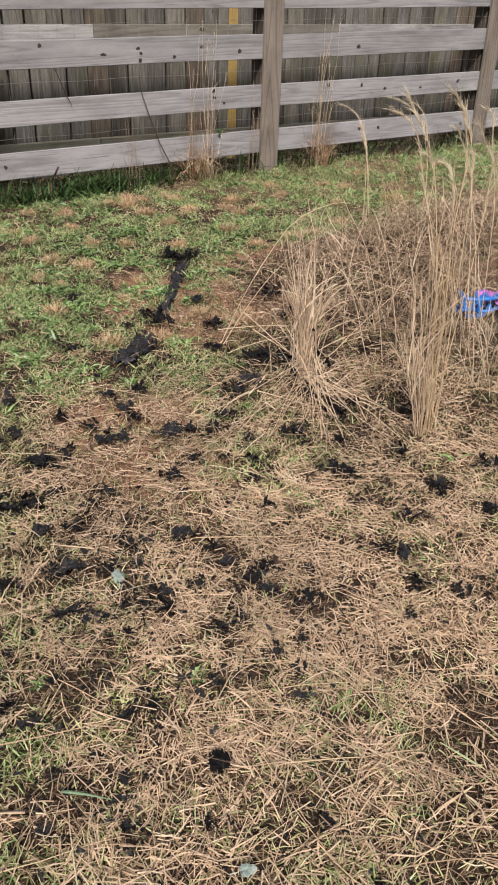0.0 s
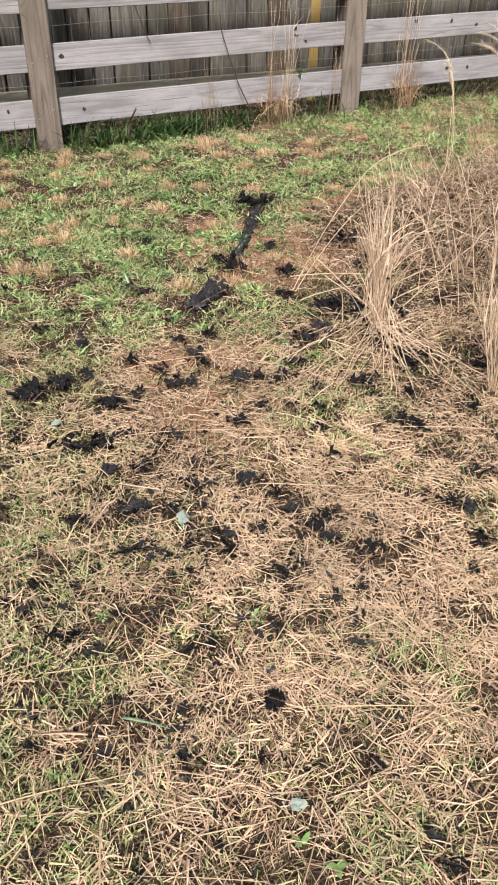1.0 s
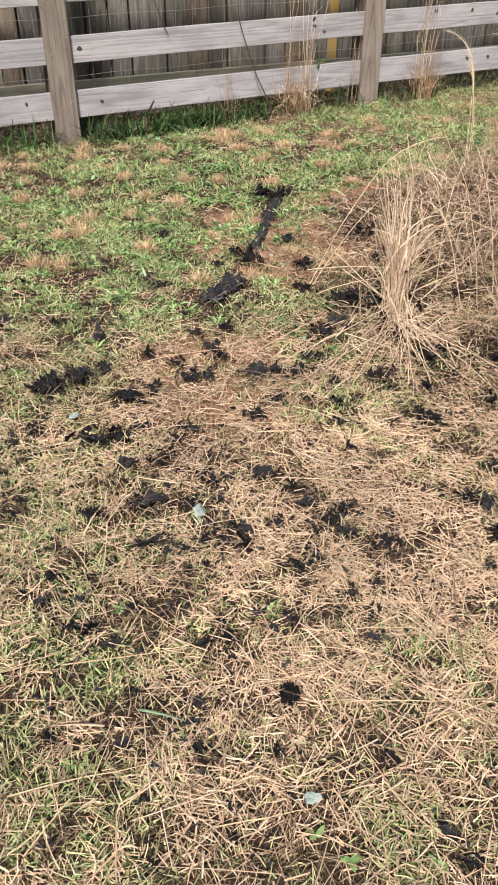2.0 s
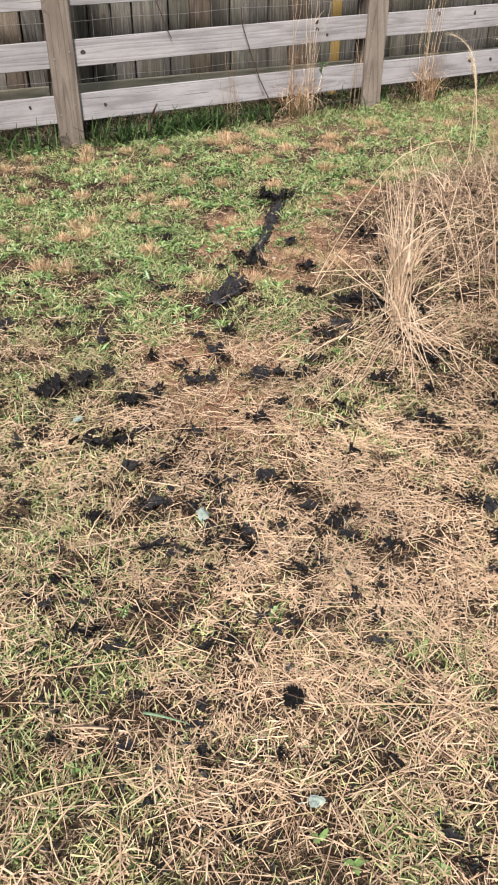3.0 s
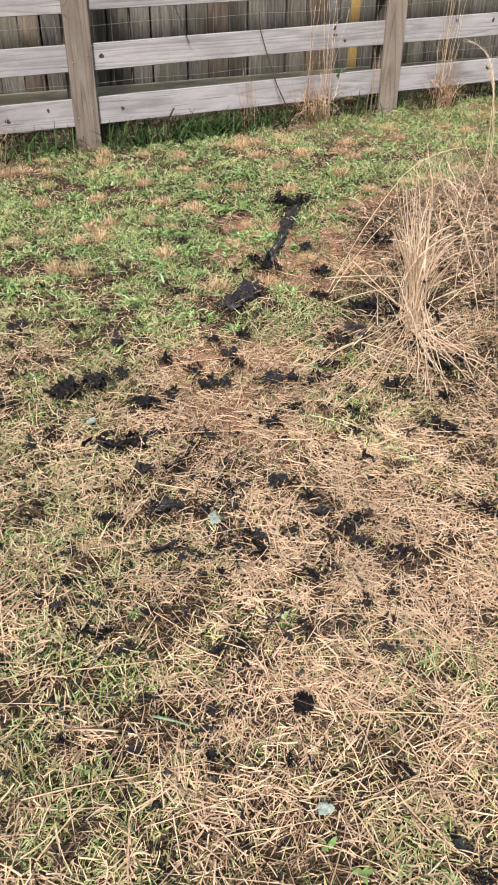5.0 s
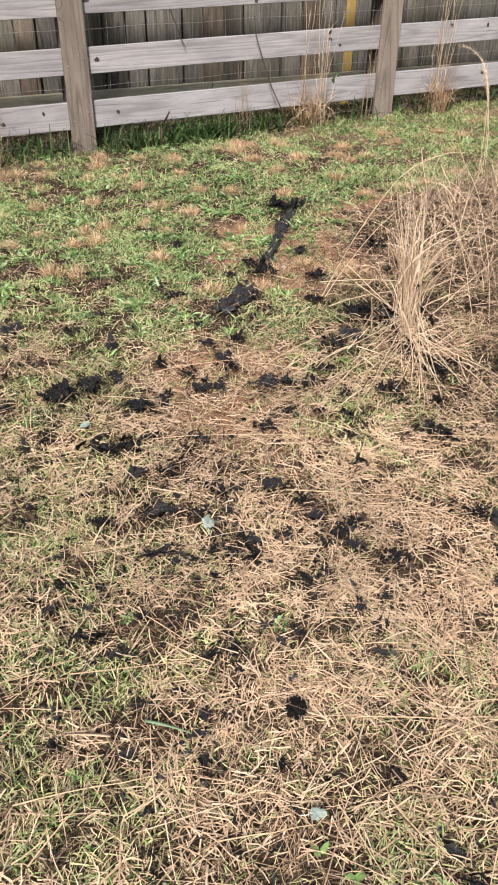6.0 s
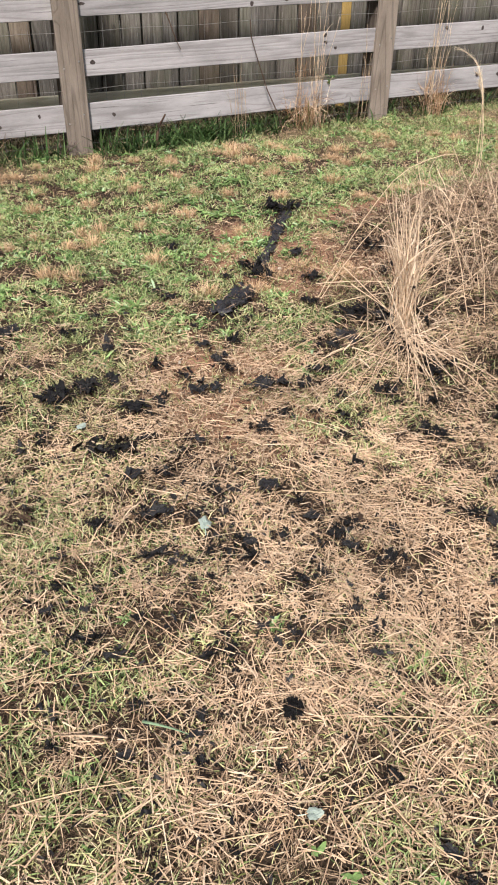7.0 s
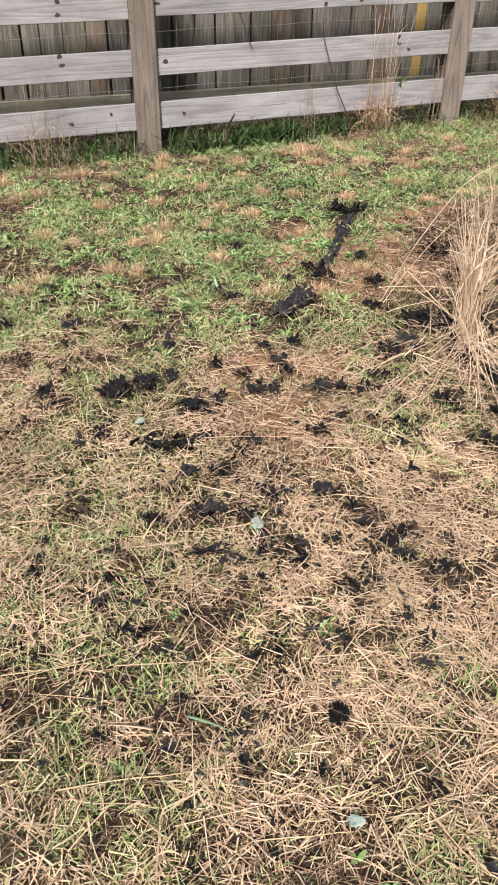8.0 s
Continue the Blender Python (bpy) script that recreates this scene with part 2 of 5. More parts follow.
GREEN = blade_material("green_grass", [(0.0, (0.022, 0.042, 0.014)), (0.3, (0.13, 0.21, 0.066)), (0.6, (0.325, 0.42, 0.165)), (1.0, (0.46, 0.54, 0.30))], 0.3)
OLIVE = blade_material("yellow_green_grass", [(0.0, (0.14, 0.15, 0.05)), (0.5, (0.45, 0.445, 0.215)), (1.0, (0.60, 0.565, 0.335))], 0.25)
WEED = blade_material("weed_leaf", [(0.0, (0.03, 0.065, 0.022)), (0.45, (0.16, 0.275, 0.085)), (0.85, (0.31, 0.44, 0.18)), (1.0, (0.42, 0.57, 0.36))], 0.3, 0.5)
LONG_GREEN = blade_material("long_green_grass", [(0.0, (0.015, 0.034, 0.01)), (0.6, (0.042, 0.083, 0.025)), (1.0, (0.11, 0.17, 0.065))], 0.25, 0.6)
BLUE_GREEN = blade_material("blue_green_blade", [(0.0, (0.17, 0.26, 0.15)), (1.0, (0.22, 0.32, 0.2))], 0.1)
TUFT = blade_material("tan_tuft", [(0.0, (0.25, 0.15, 0.08)), (0.5, (0.57, 0.40, 0.24)), (1.0, (0.69, 0.535, 0.36))], 0.2)
STEM = blade_material("pale_dry_stem", [(0.0, (0.38, 0.265, 0.175)), (0.5, (0.70, 0.545, 0.39)), (1.0, (0.84, 0.72, 0.57))], 0.1, through_light=0.35)
GOLD = blade_material("golden_dry_stem", [(0.0, (0.34, 0.23, 0.13)), (0.5, (0.60, 0.45, 0.28)), (1.0, (0.78, 0.66, 0.47))], 0.1, through_light=0.35)
PLUME = blade_material("feathery_seed_head", [(0.0, (0.58, 0.48, 0.34)), (1.0, (0.84, 0.75, 0.60))], 0.1, 0.8, 0.45)
RUSSET = blade_material("russet_dry_stem", [(0.0, (0.13, 0.07, 0.04)), (0.5, (0.34, 0.20, 0.115)), (1.0, (0.55, 0.40, 0.25))], 0.2)


TANGLE = blade_material("brown_tangle_stem", [(0.0, (0.10, 0.065, 0.045)), (0.4, (0.33, 0.235, 0.16)), (0.8, (0.56, 0.425, 0.30)), (1.0, (0.70, 0.57, 0.42))], 0.3)
STALK = blade_material("pale_brown_stalk", [(0.0, (0.20, 0.14, 0.09)), (0.5, (0.36, 0.265, 0.175)), (1.0, (0.52, 0.41, 0.29))], 0.15)


def fabric_material(name, rough, spec, dusty, weave=30.0):
    m, N, L, b = material(name, rough, 0, spec)
    co, info = N.new("ShaderNodeTexCoord"), N.new("ShaderNodeObjectInfo")
    dust = tex_noise(N, L, co.outputs["Object"], 5.0, 5, 0.65)
    r = ramp(N, [(0.35, tuple(k * dusty for k in (0.006, 0.0058, 0.0065))), (0.62, tuple(k * dusty for k in (0.012, 0.0115, 0.012))), (0.85, tuple(k * dusty for k in (0.05, 0.042, 0.036)))])
    L.new(dust.outputs["Fac"], r.inputs["Fac"])
    tone = ramp(N, [(0.0, (0.8, 0.8, 0.85)), (1.0, (1.5, 1.45, 1.4))])
    L.new(info.outputs["Random"], tone.inputs["Fac"])
    L.new(mixed(N, L, "MULTIPLY", 1.0, r.outputs["Color"], tone.outputs["Color"]), b.inputs["Base Color"])
    w = N.new("ShaderNodeTexWave")
    w.inputs["Scale"].default_value, w.inputs["Distortion"].default_value = weave, 2.5
    L.new(co.outputs["Object"], w.inputs["Vector"])
    bumped(N, L, b, w.outputs["Fac"], 0.5, 0.002)
    return m


FABRIC = fabric_material("black_landscape_fabric", 0.5, 0.15, 0.75)
STRIP_FABRIC = fabric_material("worn_grey_fabric", 0.38, 0.45, 2.4, 60.0)
DUSTY_FABRIC = fabric_material("dusty_landscape_fabric", 0.45, 0.3, 1.4, 120.0)


def ground_material():
    m, N, L, b = material("thatchy_soil", 0.95, 0, 0.1)
    geo = N.new("ShaderNodeNewGeometry")
    pos = geo.outputs["Position"]
    grains = tex_noise(N, L, pos, 90, 5, 0.7)
    clods = tex_noise(N, L, pos, 11, 4, 0.6)
    r = ramp(N, [(0.3, (0.011, 0.0078, 0.0055)), (0.55, (0.042, 0.029, 0.02)), (0.75, (0.12, 0.085, 0.058))])
    L.new(grains.outputs["Fac"], r.inputs["Fac"])
    clay = ramp(N, [(0.3, (0.20, 0.10, 0.06)), (0.7, (0.40, 0.235, 0.155))])
    L.new(grains.outputs["Fac"], clay.inputs["Fac"])

    def spot(cx, cy, rx, ry):
        k = N.new("ShaderNodeMapping")
        k.vector_type = "TEXTURE"
        k.inputs["Location"].default_value, k.inputs["Scale"].default_value = (cx, cy, 0), (rx, ry, 30)
        L.new(pos, k.inputs["Vector"])
        g = N.new("ShaderNodeTexGradient")
        g.gradient_type = "SPHERICAL"
        L.new(k.outputs["Vector"], g.inputs["Vector"])
        return g.outputs["Fac"]

    bare = spot(2.11, 3.22, 0.42, 0.22)
    for cx, cy, rx, ry in ((0.85, 1.95, 0.35, 0.5), (1.45, 2.9, 0.4, 0.6), (1.75, 2.62, 0.25, 0.2), (2.9, 2.35, 0.4, 0.25)):
        bare = maths(N, L, "MAXIMUM", bare, spot(cx, cy, rx, ry))
    bare = maths(N, L, "MULTIPLY", maths(N, L, "ADD", bare, maths(N, L, "MULTIPLY", clods.outputs["Fac"], 0.6)), 1.0)
    edge = ramp(N, [(0.42, (0, 0, 0)), (0.72, (1, 1, 1))])
    L.new(bare, edge.inputs["Fac"])
    c = mixed(N, L, "MIX", edge.outputs["Color"], r.outputs["Color"], clay.outputs["Color"])
    # beyond the strewn stretch the sheet is mown lawn
    mown = tex_noise(N, L, pos, 160, 3, 0.7)
    lawn = ramp(N, [(0.3, (0.03, 0.032, 0.013)), (0.5, (0.11, 0.11, 0.05)), (0.7, (0.26, 0.225, 0.125))])
    L.new(mown.outputs["Fac"], lawn.inputs["Fac"])
    straw = ramp(N, [(0.3, (0.05, 0.035, 0.022)), (0.5, (0.2, 0.145, 0.09)), (0.7, (0.38, 0.285, 0.18))])
    L.new(mown.outputs["Fac"], straw.inputs["Fac"])
    dry = tex_noise(N, L, pos, 1.3, 4, 0.6)
    tan = ramp(N, [(0.4, (0, 0, 0)), (0.62, (0.7, 0.7, 0.7))])
    L.new(dry.outputs["Fac"], tan.inputs["Fac"])
    outer = mixed(N, L, "MIX", tan.outputs["Color"], lawn.outputs["Color"], straw.outputs["Color"])
    inner = ramp(N, [(0.12, (0, 0, 0)), (0.3, (1, 1, 1))])
    L.new(spot(1.4, 2.4, 2.7, 3.1), inner.inputs["Fac"])
    c = mixed(N, L, "MIX", inner.outputs["Color"], outer, c)
    L.new(c, b.inputs["Base Color"])
    bumped(N, L, b, maths(N, L, "ADD", grains.outputs["Fac"], clods.outputs["Fac"]), 0.8, 0.02)
    return m


SOIL = ground_material()


def plain(name, colour, rough=0.6, metal=0.0, vary=0.25, scale=30.0, spec=0.4):
    m, N, L, b = material(name, rough, metal, spec)
    co = N.new("ShaderNodeTexCoord")
    n = tex_noise(N, L, co.outputs["Object"], scale, 4)
    r = ramp(N, [(0.3, tuple(k * (1 - vary) for k in colour)), (0.7, tuple(min(1, k * (1 + vary)) for k in colour))])
    L.new(n.outputs["Fac"], r.inputs["Fac"])
    L.new(r.outputs["Color"], b.inputs["Base Color"])
    bumped(N, L, b, n.outputs["Fac"], 0.3, 0.003)
    return m


WIRE = plain("galvanised_wire", (0.22, 0.215, 0.205), 0.5, 0.6)
PALE_LEAF = plain("pale_grey_green_leaf", (0.36, 0.43, 0.38), 0.7, 0, 0.15, 60)
STONE = plain("pale_tan_stone", (0.34, 0.27, 0.17), 0.9, 0, 0.2, 20)
WHITE_BIT = plain("chalky_white_bit", (0.36, 0.32, 0.27), 0.8, 0, 0.12, 40)
KNOT = plain("dark_knot_wood", (0.028, 0.02, 0.018), 0.8, 0, 0.4, 120)
BLUE = plain("blue_cord", (0.012, 0.13, 0.42), 0.5, 0, 0.35, 60)
PURPLE = plain("purple_fabric", (0.32, 0.10, 0.34), 0.6, 0, 0.15, 30)
PINK = plain("pink_fabric", (0.42, 0.15, 0.28), 0.6, 0, 0.15, 30)

# ---- ground: one sheet to the horizon ----
def graded(lo, hi, step, reach):
    mid = np.arange(lo, hi + step / 2, step)
    out = np.cumsum(step * 1.28 ** np.arange(1, 40))
    out = out[out < reach]
    return np.concatenate([lo - out[::-1], mid, hi + out])


gx, gy = graded(-1.2, 7.2, 0.04, 400), graded(-0.4, 5.6, 0.04, 400)
mx, my = np.meshgrid(gx, gy, indexing="ij")
gv = np.stack([mx, my, ground_z(mx, my)], -1).reshape(-1, 3)
ii, jj = np.meshgrid(np.arange(len(gx) - 1), np.arange(len(gy) - 1), indexing="ij")
c0 = (ii * len(gy) + jj).ravel()
gme = raw_mesh("ground", gv, np.stack([c0, c0 + len(gy), c0 + len(gy) + 1, c0 + 1], 1))
gme.polygons.foreach_set("use_smooth", [True] * len(gme.polygons))
tagged(put_mesh("ground", gme, SOIL), "uneven brown soil with reddish clay patches under the lawn", "ground", kind="structure")

# ---- fences ----
def board(name, sx, sy, sz, mat, parent, m, bevel=0.003, cuts=0, axis=0, bow=0.0, seed=0):
    """A sawn board, centred on its origin, with eased edges and a slight bow along its axis."""
    bm = bmesh.new()
    bmesh.ops.create_cube(bm, size=1.0, matrix=Matrix.Diagonal((sx, sy, sz, 1)))
    if bevel:
        bmesh.ops.bevel(bm, geom=list(bm.edges), offset=bevel, segments=1, affect="EDGES")
    if cuts:
        long_edges = [e for e in bm.edges if abs((e.verts[0].co - e.verts[1].co)[axis]) > (sx, sy, sz)[axis] * 0.8]
        bmesh.ops.subdivide_edges(bm, edges=long_edges, cuts=cuts)
        ln = (sx, sy, sz)[axis]
        for v in bm.verts:
            u = v.co[axis] / ln
            v.co[1] += bow * math.cos(math.pi * u)
            v.co[2 if axis == 0 else 0] += 0.004 * noise.noise((u * 3, seed * 7.1, 0.3))
    ob = part(name, bm, mat, parent)
    ob.matrix_basis = m
    return ob


RAIL_KNOTS = [(1.207, 0.841), (1.611, 0.859), (1.999, 0.812), (2.228, 0.846), (2.246, 0.819), (2.24, 0.78), (2.477, 0.799), (1.197, 0.792), (1.231, 0.497), (1.334, 0.21), (1.793, 0.266), (2.292, 0.217), (2.674, 0.856), (2.957, 0.831), (3.956, 0.86), (2.761, 0.596), (2.767, 0.556), (2.841, 0.521), (4.016, 0.608), (4.244, 0.581), (4.603, 0.581), (4.032, 0.309), (4.218, 0.308), (3.71, 0.615), (0.644, 0.807), (0.639, 0.743), (0.623, 0.539), (0.633, 0.495), (0.651, 0.182), (0.888, 0.225), (0.05, 0.52), (0.2, 0.83), (1.10, 0.79), (5.0, 0.62), (5.1, 0.3)]


def rail_fence():
    root = new("rail_fence")
    root.location = (0, FY, 0)
    tagged(root, "weathered pale wooden rail fence with wire mesh, standing on the lawn", "fence")
    rnd = random.Random(5)
    tilt = math.degrees(math.atan(SLOPE_X))
    for i, x in enumerate(POST_X):
        zb = SLOPE_X * (x - 1.1)
        board("post", 0.115, 0.12, 1.55, POST, root, pose(x, 0.055 + 0.065, zb + 0.46), 0.004, seed=i)
        lean = (0.2, -0.3, -0.9, 0.3, -0.2, 0.4)[i]
        board("cover_board", 0.145, 0.026, 1.24, COVER, root, pose(x, 0.012, zb + 0.605, 0, lean, 0), 0.003, 3, 2, 0.0, i)
    lows = ((0.127, 0.15), (0.421, 0.14), (0.721, 0.148), (1.02, 0.148))
    for i in range(len(POST_X) - 1):
        a, b = POST_X[i], POST_X[i + 1]
        mid, ln = (a + b) / 2, b - a - 0.004
        for k, (lo, high) in enumerate(lows):
            z = SLOPE_X * (mid - 1.1) + lo + high / 2 + rnd.uniform(-0.004, 0.004)
            board("rail", ln, 0.025, high, RAIL, root, pose(mid, 0.04, z, 0, -tilt + rnd.uniform(-0.15, 0.15), 0), 0.003, 6, 0, rnd.uniform(-0.002, 0.002), i * 4 + k)
    # nail heads on the cover boards
    for x in POST_X[1:5]:
        for lo, high in lows:
            for dx in (-0.045, 0.045):
                bm = bmesh.new()
                bmesh.ops.create_cone(bm, segments=8, radius1=0.005, radius2=0.004, depth=0.003, cap_ends=True, matrix=pose(0, 0, 0, 90))
                part("nail", bm, WIRE, root).matrix_basis = pose(x + dx, -0.0025, SLOPE_X * (x - 1.1) + lo + 0.07 + rnd.uniform(-0.03, 0.03))
    # dark knots in the rails: x, height over the fence's foot line
    for k, (x, z) in enumerate(RAIL_KNOTS):
        bm = bmesh.new()
        a, b = rnd.uniform(0.009, 0.018), rnd.uniform(0.008, 0.014)
        rim = [bm.verts.new((a * math.cos(t) * (1 + 0.25 * math.sin(2 * t + k)), 0, b * math.sin(t) * (1 + 0.2 * math.cos(3 * t + k)))) for t in np.arange(10) * 2 * math.pi / 10]
        bm.faces.new(rim)
        ring = bmesh.ops.extrude_face_region(bm, geom=list(bm.faces))
        bmesh.ops.translate(bm, vec=(0, -0.0014, 0), verts=[v for v in ring["geom"] if isinstance(v, bmesh.types.BMVert)])
        bmesh.ops.recalc_face_normals(bm, faces=list(bm.faces))
        part("knot", bm, KNOT, root, "dark knot").matrix_basis = pose(x, 0.0275, z, 0, rnd.uniform(0, 180) if k % 3 == 0 else 0, 0)
    # welded wire mesh on the back of the rails
    lines = []
    x0, x1 = -1.0, 7.4
    xs = np.linspace(x0, x1, 60)
    for h in np.arange(0.05, 1.2, 0.15):
        lines.append(tubes(np.stack([xs, 0 * xs + 0.057, SLOPE_X * (xs - 1.1) + h + 0.004 * np.sin(xs * 9 + h * 20)], 1)[None], 0.0013, 3, 1))
    for k, x in enumerate(np.arange(x0, x1, 0.105)):
        hs = np.linspace(-0.02, 1.16, 9)
        lines.append(tubes(np.stack([0 * hs + x + 0.004 * np.sin(hs * 7 + k), 0 * hs + 0.0585, SLOPE_X * (x - 1.1) + hs], 1)[None], 0.0012, 3, 1))
    v, f = merged(*lines)
    put_mesh("wire_mesh", raw_mesh("wire_mesh", v, f), WIRE, root, "thin galvanised welded wire mesh")
    return root


rail_fence()


def privacy_fence():
    root = new("privacy_fence")
    root.location = (0, PY, 0)
    tagged(root, "tall grey weathered picket privacy fence behind the rail fence", "fence")
    rnd = random.Random(9)
    x, n, new_at = -1.6, 0, 3.168
    while x < 9.0:
        w = rnd.choice((0.138, 0.138, 0.135, 0.12, 0.10)) + rnd.uniform(-0.004, 0.004)
        mat = PICKET_RED if rnd.random() < 0.2 else PICKET
        yellow = abs(x - new_at) < 0.002
        if yellow:
            w, mat = 0.075, PICKET_NEW
        elif x < new_at < x + w + 0.05:
            w = new_at - x - 0.005
        ob = board("picket", w, 0.016, 1.80, mat, root, pose(x + w / 2, 0.05 + rnd.uniform(-0.003, 0.003), 0.92 + 0.015 * (x - 1.1) + rnd.uniform(-0.01, 0.01), 0, rnd.uniform(-0.35, 0.35), 0), 0.002, seed=n)
        if yellow:
            ob["label"] = "newer yellow picket"
        board("picket", 0.138, 0.016, 1.79, PICKET, root, pose(x + w + 0.003, 0.092, 0.92 + 0.015 * (x - 1.1), 0, rnd.uniform(-0.3, 0.3), 0), 0.002, seed=n + 200)
        x = new_at if x < new_at < x + w + 0.03 else x + w + rnd.choice((0.004, 0.007, 0.010, 0.013, 0.017))
        n += 1
    tilt = math.degrees(math.atan(0.015))
    joints = [(-1.6, 2.13, FRAME_PALE), (2.13, 4.12, FRAME_RAIL), (4.12, 6.6, FRAME_PALE), (6.6, 9.0, FRAME_RAIL)]
    for a, b, mat in joints:
        mid = (a + b) / 2
        for h, m2 in ((0.912, mat), (0.225, FRAME_MOSS), (1.62, FRAME_RAIL)):
            board("frame_rail", b - a - 0.003, 0.038, 0.089, m2, root, pose(mid, 0.021, h + 0.015 * (mid - 1.8), 0, -tilt, 0), 0.003, 4, 0, 0.0, int(a * 7))
    return root


privacy_fence()

# ---- places of the fabric scraps: x, y, width, depth ----
NEAR_SHEETS = [(0.59, 0.47, 0.044, 0.030), (0.17, 0.85, 0.035, 0.031), (0.30, 0.84, 0.041, 0.023), (-0.05, 0.90, 0.019, 0.018), (0.32, 0.87, 0.021, 0.047), (0.07, 0.98, 0.026, 0.023), (0.21, 1.07, 0.054, 0.042), (0.53, 0.97, 0.024, 0.036), (0.70, 0.86, 0.031, 0.028), (0.52, 1.02, 0.031, 0.030), (0.19, 1.21, 0.028, 0.031), (0.12, 1.24, 0.028, 0.036), (0.41, 1.27, 0.039, 0.035), (0.17, 1.39, 0.045, 0.035), (0.60, 1.27, 0.040, 0.051), (0.81, 1.15, 0.043, 0.067), (0.78, 1.28, 0.051, 0.049), (0.59, 1.39, 0.027, 0.048), (0.43, 1.45, 0.064, 0.068)]
MIDDLE_SHEETS = [(0.49, 1.49, 0.028, 0.030), (0.64, 1.46, 0.050, 0.043), (1.17, 1.09, 0.034, 0.075), (0.73, 1.43, 0.051, 0.075), (0.43, 1.63, 0.060, 0.069), (0.65, 1.71, 0.047, 0.056), (0.51, 1.79, 0.031, 0.038), (0.18, 1.87, 0.040, 0.046), (0.74, 1.97, 0.071, 0.130), (0.80, 1.96, 0.043, 0.062), (0.94, 1.91, 0.063, 0.094), (1.00, 1.89, 0.052, 0.071), (0.87, 2.11, 0.055, 0.079), (0.87, 2.22, 0.057, 0.075), (0.56, 2.34, 0.061, 0.057), (1.35, 2.07, 0.107, 0.104), (0.23, 2.50, 0.033, 0.041), (0.28, 2.63, 0.108, 0.121), (1.53, 2.82, 0.050, 0.116)]
NEAR_SHREDS = [(0.15, 0.63, 0.018, 0.029), (0.28, 0.62, 0.023, 0.020), (0.59, 0.42, 0.033, 0.026), (0.41, 0.72, 0.024, 0.030), (0.29, 0.79, 0.018, 0.048), (0.05, 0.92, 0.025, 0.041), (-0.09, 0.94, 0.023, 0.027), (0.21, 0.94, 0.028, 0.027), (0.64, 0.73, 0.019, 0.009), (0.63, 0.75, 0.028, 0.021), (0.13, 1.06, 0.021, 0.017), (0.38, 1.00, 0.039, 0.021), (0.43, 0.99, 0.039, 0.049), (0.57, 0.98, 0.029, 0.030), (0.19, 1.13, 0.034, 0.044), (0.16, 1.14, 0.062, 0.037), (0.73, 0.92, 0.028, 0.045), (0.29, 1.14, 0.029, 0.031), (0.72, 0.98, 0.039, 0.047), (0.43, 1.19, 0.022, 0.032), (0.79, 0.99, 0.022, 0.041), (0.47, 1.19, 0.029, 0.041), (0.23, 1.26, 0.023, 0.029)]
MIDDLE_SHREDS = [(0.08, 1.28, 0.023, 0.026), (0.66, 1.10, 0.037, 0.041), (0.71, 1.11, 0.043, 0.033), (0.15, 1.31, 0.036, 0.030), (0.45, 1.26, 0.030, 0.022), (0.58, 1.21, 0.058, 0.059), (0.54, 1.25, 0.030, 0.070), (0.50, 1.27, 0.037, 0.036), (0.39, 1.31, 0.085, 0.051), (-0.01, 1.38, 0.032, 0.043), (0.87, 1.08, 0.044, 0.045), (0.53, 1.31, 0.032, 0.045), (0.58, 1.29, 0.025, 0.055), (0.68, 1.25, 0.038, 0.038), (0.80, 1.21, 0.046, 0.084), (0.03, 1.48, 0.022, 0.033), (0.84, 1.22, 0.046, 0.040), (0.93, 1.16, 0.028, 0.040), (0.29, 1.46, 0.046, 0.066), (0.51, 1.40, 0.039, 0.034), (1.18, 0.91, 0.039, 0.040), (1.12, 0.99, 0.046, 0.057), (0.40, 1.45, 0.038, 0.067)]
PATCH_SHREDS = [(0.77, 1.34, 0.041, 0.052), (0.60, 1.47, 0.034, 0.041), (1.14, 1.12, 0.065, 0.062), (0.51, 1.61, 0.050, 0.056), (0.99, 1.43, 0.035, 0.042), (1.29, 1.21, 0.035, 0.050), (0.41, 1.79, 0.133, 0.065), (1.49, 1.10, 0.056, 0.089), (1.43, 1.22, 0.031, 0.052), (0.84, 1.70, 0.054, 0.068), (0.25, 1.91, 0.039, 0.083), (1.46, 1.26, 0.055, 0.081), (1.28, 1.45, 0.055, 0.098), (1.26, 1.50, 0.047, 0.055), (1.08, 1.65, 0.038, 0.045), (0.93, 1.74, 0.031, 0.078), (0.54, 1.95, 0.105, 0.086), (1.48, 1.44, 0.046, 0.075), (1.65, 1.27, 0.047, 0.061), (1.14, 1.76, 0.039, 0.046), (0.16, 2.10, 0.047, 0.037), (1.37, 1.60, 0.040, 0.077), (1.28, 1.70, 0.057, 0.128)]
